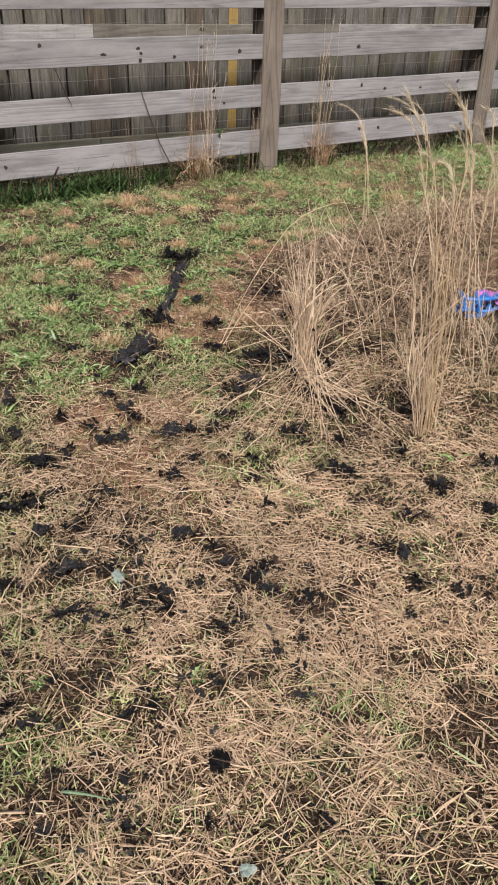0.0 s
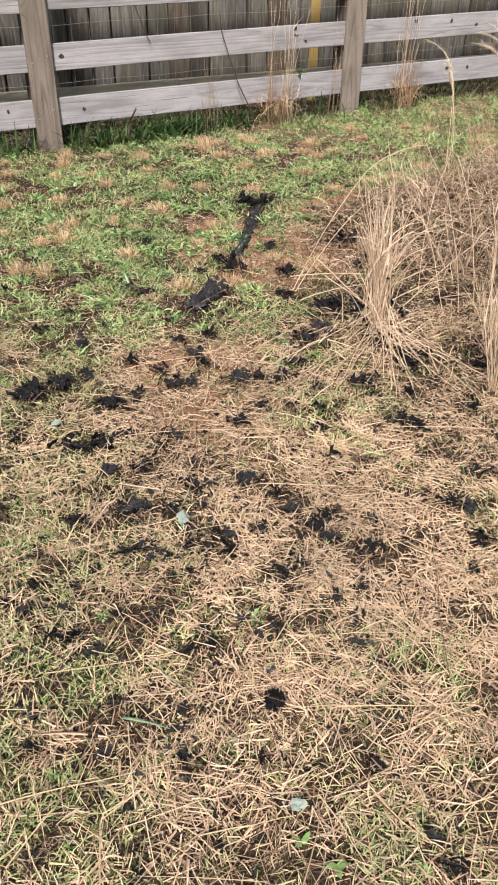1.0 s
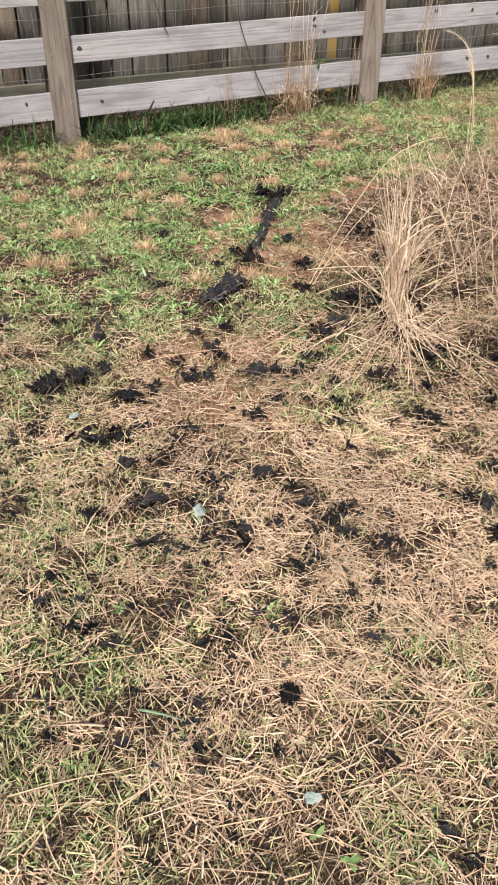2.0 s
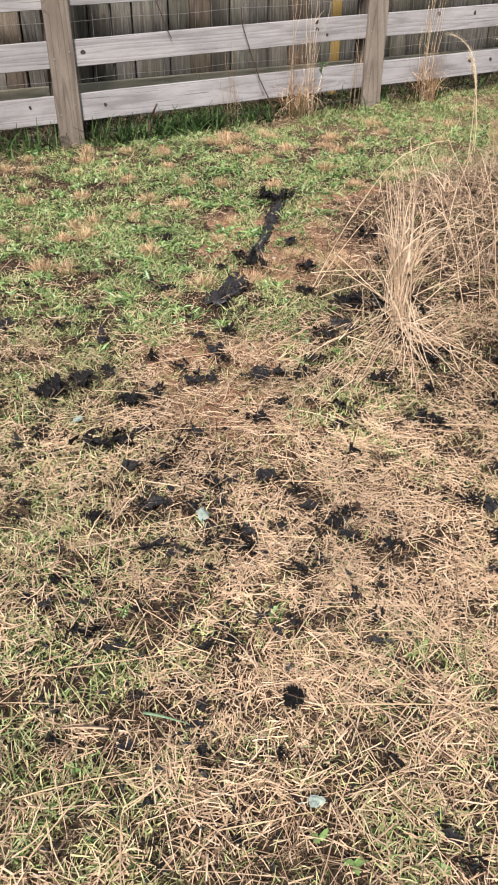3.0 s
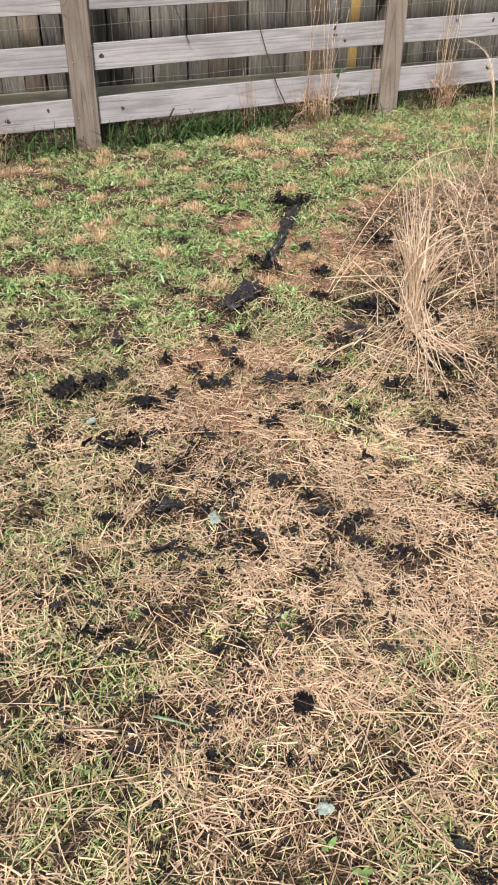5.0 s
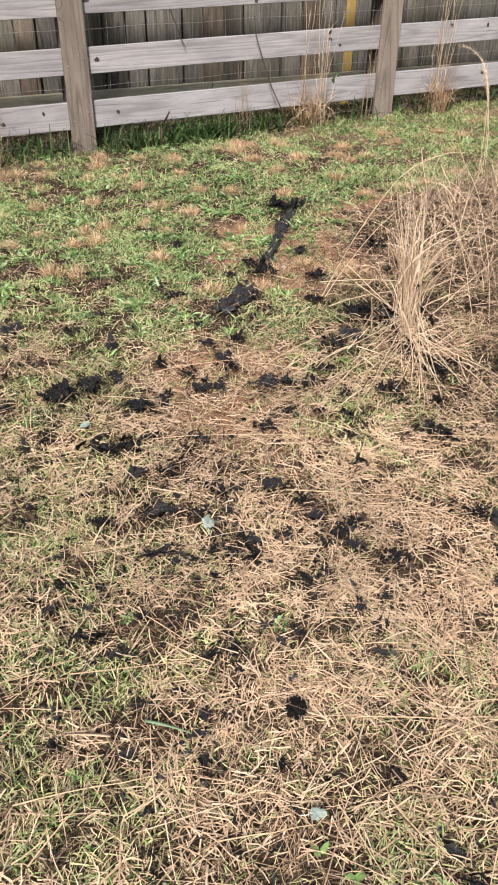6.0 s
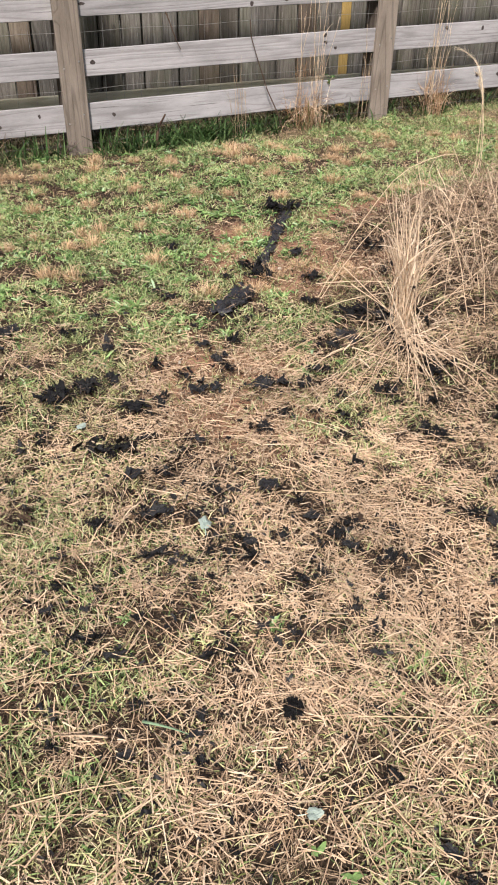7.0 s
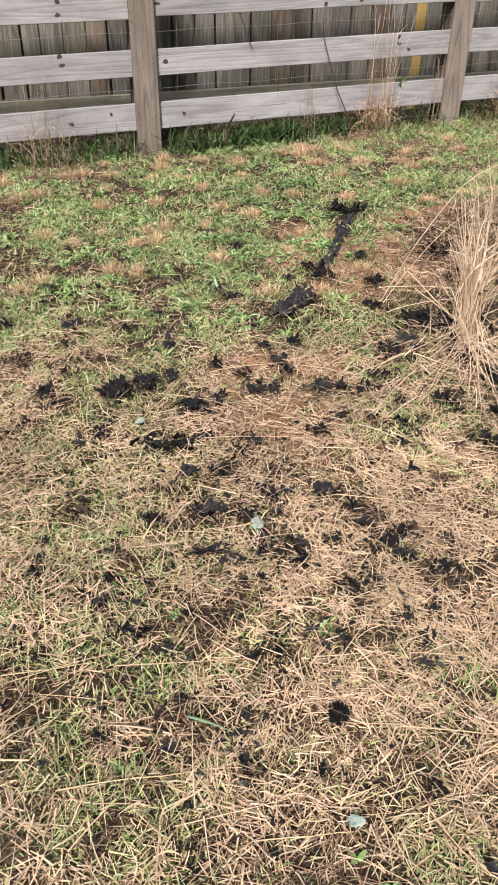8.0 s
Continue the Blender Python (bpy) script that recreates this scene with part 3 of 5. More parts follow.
FAR_SHREDS = [(1.05, 1.86, 0.042, 0.063), (0.39, 2.11, 0.178, 0.087), (0.12, 2.17, 0.058, 0.058), (0.74, 2.06, 0.035, 0.087), (0.88, 2.05, 0.041, 0.099), (1.14, 1.92, 0.059, 0.051), (0.67, 2.15, 0.042, 0.055), (1.49, 1.75, 0.063, 0.139), (1.66, 1.64, 0.051, 0.054), (1.50, 1.83, 0.035, 0.087), (1.26, 2.04, 0.065, 0.068), (0.96, 2.20, 0.057, 0.061), (1.46, 1.92, 0.065, 0.106), (0.67, 2.44, 0.027, 0.052), (0.89, 2.37, 0.033, 0.073), (0.45, 2.52, 0.046, 0.063), (0.49, 2.52, 0.024, 0.066), (1.08, 2.34, 0.035, 0.064), (1.49, 2.17, 0.140, 0.145), (1.18, 2.38, 0.045, 0.057), (0.59, 2.61, 0.046, 0.050), (0.05, 2.70, 0.058, 0.130), (1.35, 2.36, 0.046, 0.094)]
LAWN_SHREDS = [(1.69, 2.17, 0.052, 0.084), (0.89, 2.64, 0.088, 0.098), (1.17, 2.53, 0.052, 0.119), (0.87, 2.72, 0.048, 0.103), (0.21, 2.86, 0.067, 0.051), (0.43, 2.91, 0.056, 0.059), (1.47, 2.57, 0.055, 0.124), (1.17, 2.74, 0.069, 0.083), (0.24, 2.99, 0.043, 0.083), (1.31, 2.72, 0.095, 0.169), (0.65, 2.99, 0.041, 0.072), (1.77, 2.51, 0.049, 0.112), (1.29, 2.80, 0.041, 0.065), (1.28, 2.83, 0.032, 0.066), (2.14, 2.44, 0.035, 0.086), (1.81, 2.70, 0.074, 0.133), (1.09, 3.16, 0.076, 0.164), (0.38, 3.39, 0.031, 0.079), (1.71, 3.44, 0.100, 0.180), (1.79, 3.41, 0.066, 0.145)]
NEAR_FRAYS = [(0.22, 0.66, 0.032, 0.011), (0.15, 0.68, 0.023, 0.020), (0.01, 0.72, 0.035, 0.021), (0.34, 0.67, 0.018, 0.026), (0.18, 0.79, 0.013, 0.017), (0.45, 0.69, 0.021, 0.017), (0.32, 0.76, 0.040, 0.017), (0.22, 0.83, 0.019, 0.020), (0.55, 0.69, 0.014, 0.011), (0.67, 0.60, 0.014, 0.018), (-0.10, 1.06, 0.025, 0.035), (0.68, 0.87, 0.022, 0.021), (0.82, 0.80, 0.016, 0.014), (0.64, 0.96, 0.041, 0.023), (0.79, 0.87, 0.016, 0.013), (0.68, 0.96, 0.042, 0.031), (0.39, 1.13, 0.041, 0.031), (1.01, 0.70, 0.027, 0.023), (0.40, 1.17, 0.040, 0.017)]
MIDDLE_FRAYS = [(1.00, 0.76, 0.034, 0.028), (0.64, 1.12, 0.076, 0.040), (0.37, 1.24, 0.043, 0.024), (0.00, 1.33, 0.022, 0.019), (0.07, 1.33, 0.017, 0.020), (0.20, 1.35, 0.030, 0.026), (0.05, 1.37, 0.025, 0.023), (0.97, 1.07, 0.031, 0.029), (1.16, 0.96, 0.030, 0.029), (0.87, 1.23, 0.048, 0.040), (1.24, 0.87, 0.038, 0.035), (0.12, 1.56, 0.058, 0.086), (1.27, 0.92, 0.031, 0.030), (0.37, 1.56, 0.043, 0.052), (0.33, 1.59, 0.025, 0.028), (1.12, 1.19, 0.049, 0.039), (0.64, 1.56, 0.044, 0.044), (0.33, 1.67, 0.028, 0.034), (1.05, 1.38, 0.059, 0.042)]
PATCH_FRAYS = [(0.57, 1.64, 0.066, 0.046), (0.12, 1.76, 0.028, 0.047), (1.33, 1.17, 0.030, 0.036), (0.91, 1.52, 0.027, 0.026), (0.00, 1.79, 0.051, 0.036), (1.23, 1.33, 0.051, 0.049), (1.28, 1.30, 0.036, 0.037), (0.62, 1.74, 0.052, 0.038), (1.04, 1.56, 0.024, 0.028), (1.18, 1.50, 0.021, 0.053), (1.35, 1.36, 0.035, 0.040), (1.37, 1.44, 0.031, 0.042), (0.95, 1.77, 0.037, 0.043), (-0.01, 2.01, 0.037, 0.034), (0.27, 2.00, 0.057, 0.046), (0.04, 2.03, 0.055, 0.043), (1.46, 1.47, 0.056, 0.054), (0.33, 2.11, 0.059, 0.050), (1.10, 1.86, 0.038, 0.048)]
FAR_FRAYS = [(1.48, 1.63, 0.060, 0.050), (0.21, 2.27, 0.050, 0.052), (0.32, 2.32, 0.072, 0.058), (0.26, 2.36, 0.025, 0.037), (1.22, 2.06, 0.042, 0.045), (0.06, 2.43, 0.085, 0.057), (1.46, 2.01, 0.032, 0.050), (0.45, 2.73, 0.038, 0.060), (1.88, 2.10, 0.071, 0.100), (1.93, 2.08, 0.072, 0.077), (0.74, 2.88, 0.125, 0.178), (1.99, 2.36, 0.064, 0.119), (1.05, 2.93, 0.078, 0.090), (1.28, 3.19, 0.048, 0.072), (1.95, 3.15, 0.039, 0.095), (2.18, 3.09, 0.046, 0.108)]
SHEETS = NEAR_SHEETS + MIDDLE_SHEETS
SHREDS = NEAR_SHREDS + MIDDLE_SHREDS + PATCH_SHREDS + FAR_SHREDS + LAWN_SHREDS
FRAYS = NEAR_FRAYS + MIDDLE_FRAYS + PATCH_FRAYS + FAR_FRAYS
ALL_SCRAPS = SHEETS + SHREDS + FRAYS


def near_scrap(x, y, reach=0.62):
    """1 on a scrap, falling to 0 round it."""
    out = np.zeros(np.shape(x))
    for px, py, w, d in ALL_SCRAPS:
        r = reach * (w + d) / 2
        out = np.maximum(out, np.exp(-((x - px) ** 2 + (y - py) ** 2) / (r * r)))
    return out


# ---- cover of the ground ----
rng = np.random.RandomState(11)


def open_lawn(x, y):
    """How thickly the ground is covered: fully in the open sector of lawn, thinly towards the rest of the yard."""
    a, r = np.degrees(np.arctan2(x, y)), np.hypot(x, y)
    off = np.maximum(np.maximum(-3 - a, a - 53), 0) / (6 + 22 * np.clip(2.2 - r, 0, 2))
    return np.clip(1.0 - off + 0.5 * (F1(x, y, 0.2) - 0.5) * (off > 0), 0.05, 1) * np.clip((r - 0.2) / 0.2, 0.05, 1)


def scatter(per_m2, mask, box=(-0.9, 6.4, 0.15, 5.25)):
    """Random places with a density that the mask (0 to 1) thins out; sparse outside the open sector of lawn."""
    n = int(per_m2 * (box[1] - box[0]) * (box[3] - box[2]))
    x, y = rng.uniform(box[0], box[1], n), rng.uniform(box[2], box[3], n)
    keep = rng.rand(n) < open_lawn(x, y)
    x, y = x[keep], y[keep]
    keep = rng.rand(len(x)) < mask(x, y)
    return x[keep], y[keep]


def step01(v, lo, hi):
    t = np.clip((v - lo) / (hi - lo), 0, 1)
    return t * t * (3 - 2 * t)


def on_strip(x, y):
    """The trench of the buried fabric strip and the bare soil below it."""
    return np.clip(hump(x, y, 1.56, 3.08, 0.38, 0.05, 0.98) + hump(x, y, 1.25, 2.64, 0.2, 0.06, 0.85) + hump(x, y, 1.02, 2.42, 0.13, 0.07, 0.85) + 0.8 * hump(x, y, 0.86, 2.2, 0.14, 0.07, 0.95), 0, 1)


def clay(x, y):
    return np.clip(hump(x, y, 2.11, 3.22, 0.22, 0.09) + 0.4 * hump(x, y, 1.72, 2.55, 0.1, 0.07), 0, 1)


def moundness(x, y):
    right = step01(x - 0.55 * y, 0.02, 0.40) * step01(y + 0.2 * x, 1.88, 2.45) * (1 - np.clip(1.1 * hump(x, y, 1.75, 1.98, 0.38, 0.38), 0, 1))
    back = 1 - step01(y - 0.05 * x, 3.02, 3.22)
    return right * back * (1 - 0.85 * clay(x, y))


def left_side(x, y):
    """The stretch where grass shows through the straw."""
    return (1 - step01(x - 0.33 * y + 0.25 * (F3(x, y, 0.25) - 0.5), -0.28, 0.06)) * (1 - step01(y, 1.9, 2.5)) + 0.5 * (1 - step01(np.hypot(x, y), 0.75, 1.0))


def greenness(x, y):
    lawn = step01(y + 0.4 * x + 0.9 * (F3(x, y, 0.4) - 0.5), 1.7, 2.85) * (1 - np.clip(1.2 * hump(x, y, 1.68, 1.8, 0.36, 0.4), 0, 1)) * (1 - np.clip(1.15 * hump(x, y, 1.88, 2.58, 0.45, 0.5), 0, 1)) * (1 - 0.75 * step01(x - 0.55 * y, 0.4, 0.9) * (1 - step01(y, 3.0, 3.3)))
    spots = 1.0 * hump(x, y, 1.11, 1.63, 0.17, 0.2) + 0.7 * hump(x, y, 1.3, 2.35, 0.28, 0.28) + 0.9 * hump(x, y, 0.08, 1.2, 0.3, 0.45) + 0.75 * hump(x, y, 0.08, 1.85, 0.36, 0.36) + 0.5 * hump(x, y, 1.45, 0.95, 0.45, 0.3) + 0.35 * hump(x, y, 0.25, 0.7, 0.4, 0.18) + 0.9 * hump(x, y, 0.5, 0.5, 0.2, 0.1) + 0.5 * hump(x, y, 0.85, 0.75, 0.2, 0.12)
    g = np.maximum(0.93 * lawn, np.clip(spots, 0, 1)) * (1 - 0.85 * moundness(x, y))
    g = np.maximum(g, 0.12 + 0.45 * left_side(x, y))
    patchy = step01(0.6 * F4(x, y, 0.21) + 0.4 * F2(x, y, 0.075), 0.26, 0.62)
    return np.clip(g * (0.10 + 1.05 * patchy), 0, 1) * (1 - on_strip(x, y)) * (1 - 0.95 * clay(x, y))


def strawness(x, y):
    s = 1 - 0.82 * step01(y + 0.33 * x + 0.9 * (F3(x, y, 0.4) - 0.5), 1.85, 3.0)
    s = np.maximum(s, 0.9 * hump(x, y, 1.95, 2.6, 0.5, 0.5))
    s = np.maximum(s, np.clip(1.2 * hump(x, y, 1.72, 1.9, 0.4, 0.42), 0, 0.95))
    s = s * (0.45 + 0.9 * F1(x, y, 0.13)) * (1 - 0.35 * greenness(x, y))
    return np.clip(s, 0.04, 1) * (1 - 0.9 * on_strip(x, y)) * (1 - 0.8 * clay(x, y)) * (1 - hump(x, y, 2.45, 2.03, 0.13, 0.1)) * (1 - 0.93 * near_scrap(x, y, 0.58)) * (1 - 0.1 * left_side(x, y))


def clumped(x, y, field, size, floor):
    """Gaps between small clumps."""
    return floor + (1 - floor) * step01(0.65 * field(x, y, size) + 0.35 * field(x + 5.3, y, size * 2.3), 0.32, 0.58)


def nearness(x, y, lo, hi):
    return 1 - step01(np.hypot(x, y), lo, hi)


def stuff(name, v, f, mat, label, category):
    ob = put_mesh(name, raw_mesh(name, v, f), mat)
    return tagged(ob, label, category, kind="stuff")


def at(x, y, lift=0.0):
    return np.stack([x, y, ground_z(x, y) + lift], 1)


def U(n, lo, hi):
    return rng.uniform(lo, hi, n)


TAU = 2 * math.pi


def lengths(n, middle, sigma, lo, hi):
    return np.clip(middle * np.exp(rng.normal(0, sigma, n)), lo, hi)


def open_soil(x, y):
    return (1 - 0.85 * on_strip(x, y)) * (1 - 0.75 * clay(x, y))


# dead brown thatch close to the soil
x, y = scatter(18000, lambda x, y: (0.55 + 0.45 * nearness(x, y, 1.2, 3.2)) * (1 - 0.2 * greenness(x, y)) * clumped(x, y, F4, 0.055, 0.3) * open_soil(x, y) * (1 - 0.6 * near_scrap(x, y, 0.5)))
n = len(x)
v, f = ribbons(at(x, y, U(n, 0.0, 0.009)), U(n, 0, TAU), rng.normal(0.06, 0.16, n), lengths(n, 0.028, 0.45, 0.010, 0.08), U(n, 0.0009, 0.0021), 0, 1, 0.4, rng.normal(0, 0.6, n))
stuff("lawn_thatch", v, f, THATCH, "dead brown thatch lying on the soil", "dead grass")

# dark rot round the scraps
x, y = scatter(6000, lambda x, y: np.clip(1.4 * near_scrap(x, y, 0.75) + 0.12 * hump(x, y, 0.62, 1.75, 0.45, 0.5) * F2(x, y, 0.1), 0, 1), (-0.4, 2.4, 0.4, 3.6))
n = len(x)
v, f = ribbons(at(x, y, U(n, 0.004, 0.022)), U(n, 0, TAU), rng.normal(0.15, 0.35, n), U(n, 0.015, 0.06), U(n, 0.0010, 0.0026), rng.normal(-0.5, 0.6, n), 3, 0.6, rng.normal(0, 0.6, n), rng.normal(0, 0.8, n))
stuff("rotten_thatch", v, f, ROT_AND_SHADE, "dark rotten grass and roots round the fabric scraps", "dead grass")

# cut straw, mostly straight pieces that lie over one another
x, y = scatter(30000, lambda x, y: np.clip(strawness(x, y), 0.13 * open_soil(x, y), 1) * clumped(x, y, F4, 0.048, 0.05) * (0.30 + 0.70 * nearness(x, y, 1.6, 3.6)) * (0.64 + 0.36 * step01(np.hypot(x, y), 0.8, 1.3)))
n = len(x)
v, f = ribbons(at(x, y, 0.004 + 0.024 * rng.rand(n) ** 1.5), U(n, 0, TAU), rng.normal(0.03, 0.17, n), lengths(n, 0.030, 0.48, 0.012, 0.11), U(n, 0.0015, 0.0031), rng.normal(-0.1, 0.5, n), 2, 0.4, rng.normal(0, 0.6, n), rng.normal(0, 0.4, n))
stuff("straw_litter", v, f, STRAW, "loose cut straw strewn over the lawn", "straw")
x, y = scatter(400, lambda x, y: np.clip(1.3 * strawness(x, y), 0.05, 1) * (0.25 + 0.75 * nearness(x, y, 1.5, 3.2)))
n = len(x)
v, f = ribbons(at(x, y, U(n, 0.018, 0.034)), U(n, 0, TAU), rng.normal(0.02, 0.06, n), lengths(n, 0.115, 0.35, 0.06, 0.26), U(n, 0.0012, 0.0025), rng.normal(-0.05, 0.12, n), 4, 0.5, rng.normal(0, 0.5, n), rng.normal(0, 0.16, n))
stuff("long_straw_litter", v, f, STRAW, "longer straight straws lying on the litter", "straw")

# standing stubble of dead grass among the green
x, y = scatter(3000, lambda x, y: 0.2 + 0.6 * strawness(x, y))
n = len(x)
v, f = ribbons(at(x, y), U(n, 0, TAU), U(n, 0.3, 1.2), U(n, 0.018, 0.045), U(n, 0.0010, 0.0021), rng.normal(-0.5, 0.4, n), 2, 0.75, rng.normal(0, 0.4, n))
stuff("dry_stubble", v, f, TUFT, "short dry grass stubble standing in the lawn", "dead grass")

# fine green and yellow-green blades
x, y = scatter(15500, lambda x, y: greenness(x, y) * clumped(x, y, F2, 0.075, 0.14) * (0.6 + 0.4 * nearness(x, y, 2.2, 4)))
n = len(x)
v, f = ribbons(at(x, y, U(n, 0, 0.010)), U(n, 0, TAU), U(n, 0.1, 1.2), U(n, 0.012, 0.038) * (1 + 0.15 * step01(y, 2.2, 3.2)), U(n, 0.0018, 0.0038) * (1 + 0.4 * step01(y, 2.2, 3.2)), rng.normal(-0.9, 0.5, n), 2, 0.75, rng.normal(0, 0.5, n))
stuff("green_grass", v, f, GREEN, "short mown green grass", "grass")
x, y = scatter(10500, lambda x, y: np.clip(greenness(x, y) * (1 - 0.25 * step01(y + 0.4 * x, 2.6, 3.4)) + 0.15 + 0.8 * left_side(x, y) + 0.3 * hump(x, y, 0.8, 2.3, 1.0, 0.45), 0, 1) * open_soil(x, y) * clumped(x, y, F2, 0.075, 0.2) * (0.55 + 0.45 * nearness(x, y, 2.2, 4)))
n = len(x)
v, f = ribbons(at(x, y, U(n, 0, 0.012)), U(n, 0, TAU), U(n, 0.0, 0.9), U(n, 0.014, 0.045), U(n, 0.0016, 0.0036), rng.normal(-0.6, 0.5, n), 2, 0.8, rng.normal(0, 0.5, n), rng.normal(0, 0.4, n))
stuff("yellowing_grass", v, f, OLIVE, "yellowing short grass blades", "grass")


def rosettes(px, py, count, reach, wide, rise, lift=0.006):
    """Flat bunches of leaves round their places."""
    k = rng.randint(count[0], count[1], len(px))
    i = np.repeat(np.arange(len(px)), k)
    n = len(i)
    size = rng.uniform(reach[0], reach[1], len(px))[i]
    b = at(px[i] + rng.normal(0, 0.22, n) * size, py[i] + rng.normal(0, 0.22, n) * size, lift)
    return ribbons(b, U(n, 0, TAU), U(n, *rise), U(n, 0.55, 1.25) * size, U(n, *wide) * size, U(n, -1.5, -0.4), 3, 0.5, rng.normal(0, 0.3, n), belly=True)


# strappy bunches of brighter grass, and small broad-leaved weeds
x, y = scatter(120, lambda x, y: step01(greenness(x, y), 0.18, 0.6) * step01(y + 0.3 * x, 2.0, 2.9) * (0.3 + 0.7 * step01(F3(x, y, 0.33), 0.35, 0.6)))
v, f = rosettes(x, y, (14, 26), (0.028, 0.055), (0.13, 0.24), (0.1, 0.8))
stuff("lawn_bunches", v, f, WEED, "flat bright green bunches of strappy grass in the lawn", "grass")
x, y = scatter(340, lambda x, y: np.clip(greenness(x, y) + 0.05, 0, 1) ** 1.3 * (0.12 + 0.88 * step01(y + 0.3 * x, 1.9, 2.9)) * (0.4 + 0.6 * step01(F3(x, y, 0.3), 0.3, 0.6)))
v, f = rosettes(x, y, (7, 15), (0.012, 0.028), (0.22, 0.42), (0.2, 0.9))
stuff("lawn_weeds", v, f, WEED, "low green broad-leaved weeds in the lawn", "weeds")

# tangled dead grass on the mound: long bent strands over hollows with painted shade
x, y = scatter(5000, lambda x, y: moundness(x, y) * np.clip(3.6 * F2(x, y, 0.13) - 1.2, 0.04, 1) * (1 - hump(x, y, 2.45, 2.1, 0.15, 0.12)))
n = len(x)
v, f = ribbons(at(x, y, U(n, 0.0, 0.02) + 0.06 * F2(x, y, 0.13)), U(n, 0, TAU), rng.normal(0.15, 0.35, n), lengths(n, 0.055, 0.45, 0.02, 0.15), U(n, 0.0017, 0.0036), rng.normal(-0.4, 0.5, n), 3, 0.5, rng.normal(0, 0.6, n), rng.normal(0, 0.5, n))
stuff("matted_dead_grass", v, f, GREY_THATCH, "matted grey-brown dead grass on a low mound", "dead grass")
x, y = scatter(2600, lambda x, y: moundness(x, y) * step01(F2(x, y, 0.13), 0.35, 0.7) * step01(x / y, 0.75, 0.83))
n = len(x)
v, f = ribbons(at(x, y, U(n, 0.01, 0.05) + 0.07 * F2(x, y, 0.13)), U(n, 0, TAU), rng.normal(0.45, 0.4, n), lengths(n, 0.14, 0.35, 0.06, 0.30), U(n, 0.0020, 0.0042), rng.normal(-1.1, 0.6, n), 6, 0.5, rng.normal(0, 0.5, n), rng.normal(0, 0.9, n))
stuff("tangled_stems", v, f, TANGLE, "long bent brown stems tangled over the mound", "dead grass")
# dark ribbons thicken where the mat dips, shading the hollows by colour
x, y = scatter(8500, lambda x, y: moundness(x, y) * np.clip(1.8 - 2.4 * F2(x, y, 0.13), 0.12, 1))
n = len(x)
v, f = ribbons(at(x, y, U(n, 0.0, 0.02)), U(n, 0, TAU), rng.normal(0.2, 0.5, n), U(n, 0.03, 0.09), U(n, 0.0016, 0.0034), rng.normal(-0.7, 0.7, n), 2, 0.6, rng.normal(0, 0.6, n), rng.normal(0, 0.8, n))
stuff("hollow_shade_mat", v, f, ROT_AND_SHADE, "dead grass coloured dark as shade in the hollows of the mound", "dead grass")

# the rest of the yard, more loosely covered
n = 230000
x, y = rng.uniform(-3.4, 9.0, n), rng.uniform(-2.6, 4.74, n)
far = (rng.rand(n) > open_lawn(x, y)) & (rng.rand(n) < 1 - step01(np.hypot((x - 2.6) / 6.2, (y - 1.5) / 4.6), 0.45, 1.0))
x, y = x[far], y[far]
n = len(x)
green = rng.rand(n) < 0.15 + 0.7 * step01(y + 0.3 * x + 1.4 * (F3(x, y, 0.5) - 0.5), 1.6, 3.2)
for name, which, mat, label, rise in (("sparse_lawn", green, GREEN, "short green grass of the yard beside the fence", (0.2, 1.0)), ("sparse_straw", ~green, STRAW, "loose straw strewn thinly over the yard", (-0.1, 0.25))):
    px, py = x[which], y[which]
    n = len(px)
    v, f = ribbons(at(px, py, U(n, 0.002, 0.02)), U(n, 0, TAU), U(n, *rise), U(n, 0.03, 0.09), U(n, 0.003, 0.006), 0, 1, 0.6, rng.normal(0, 0.5, n))
    stuff(name, v, f, mat, label, "grass" if mat is GREEN else "straw")

# ---- shredded landscape fabric ----
def torn_sheet(r, size, crumple, place=(0, 0, 0), tip=(0, 0)):
    """A torn, crumpled piece of cloth in one sheet with a ragged outline."""
    m, ph = 26, r.rand(4) * TAU
    a = (np.arange(m) + r.uniform(-0.35, 0.35, m)) / m * TAU
    rad = 0.40 * (1 + 0.22 * np.sin(2 * a + ph[0]) + 0.16 * np.sin(3 * a + ph[1]) + 0.12 * np.sin(5 * a + ph[2])) * (1 - 0.5 * r.rand(m) ** 2.5)
    rings = np.array([0.03, 0.36, 0.7, 1.0])
    x, y = (rad * np.cos(a))[None] * rings[:, None], (rad * np.sin(a))[None] * rings[:, None]
    o = r.uniform(0, 9, 2)
    z = crumple * (1.3 * np.abs(F1(x + o[0], y, 0.3) - 0.5) + 0.8 * F2(x, y + o[1], 0.14)) + r.normal(0, 0.05 * crumple, x.shape)
    h = r.rand() * TAU
    z = z + 0.35 * crumple * np.abs(x * math.cos(h) + y * math.sin(h)) + tip[0] * x + tip[1] * y
    x, y = x + r.normal(0, 0.012, x.shape), y + r.normal(0, 0.012, x.shape)
    v = np.stack([x, y, z - 0.7 * z.min()], -1).reshape(-1, 3) * size + np.array(place)
    j = np.arange(m)
    f = np.concatenate([np.stack([k * m + j, k * m + (j + 1) % m, (k + 1) * m + (j + 1) % m, (k + 1) * m + j], 1) for k in range(3)])
    return v, f


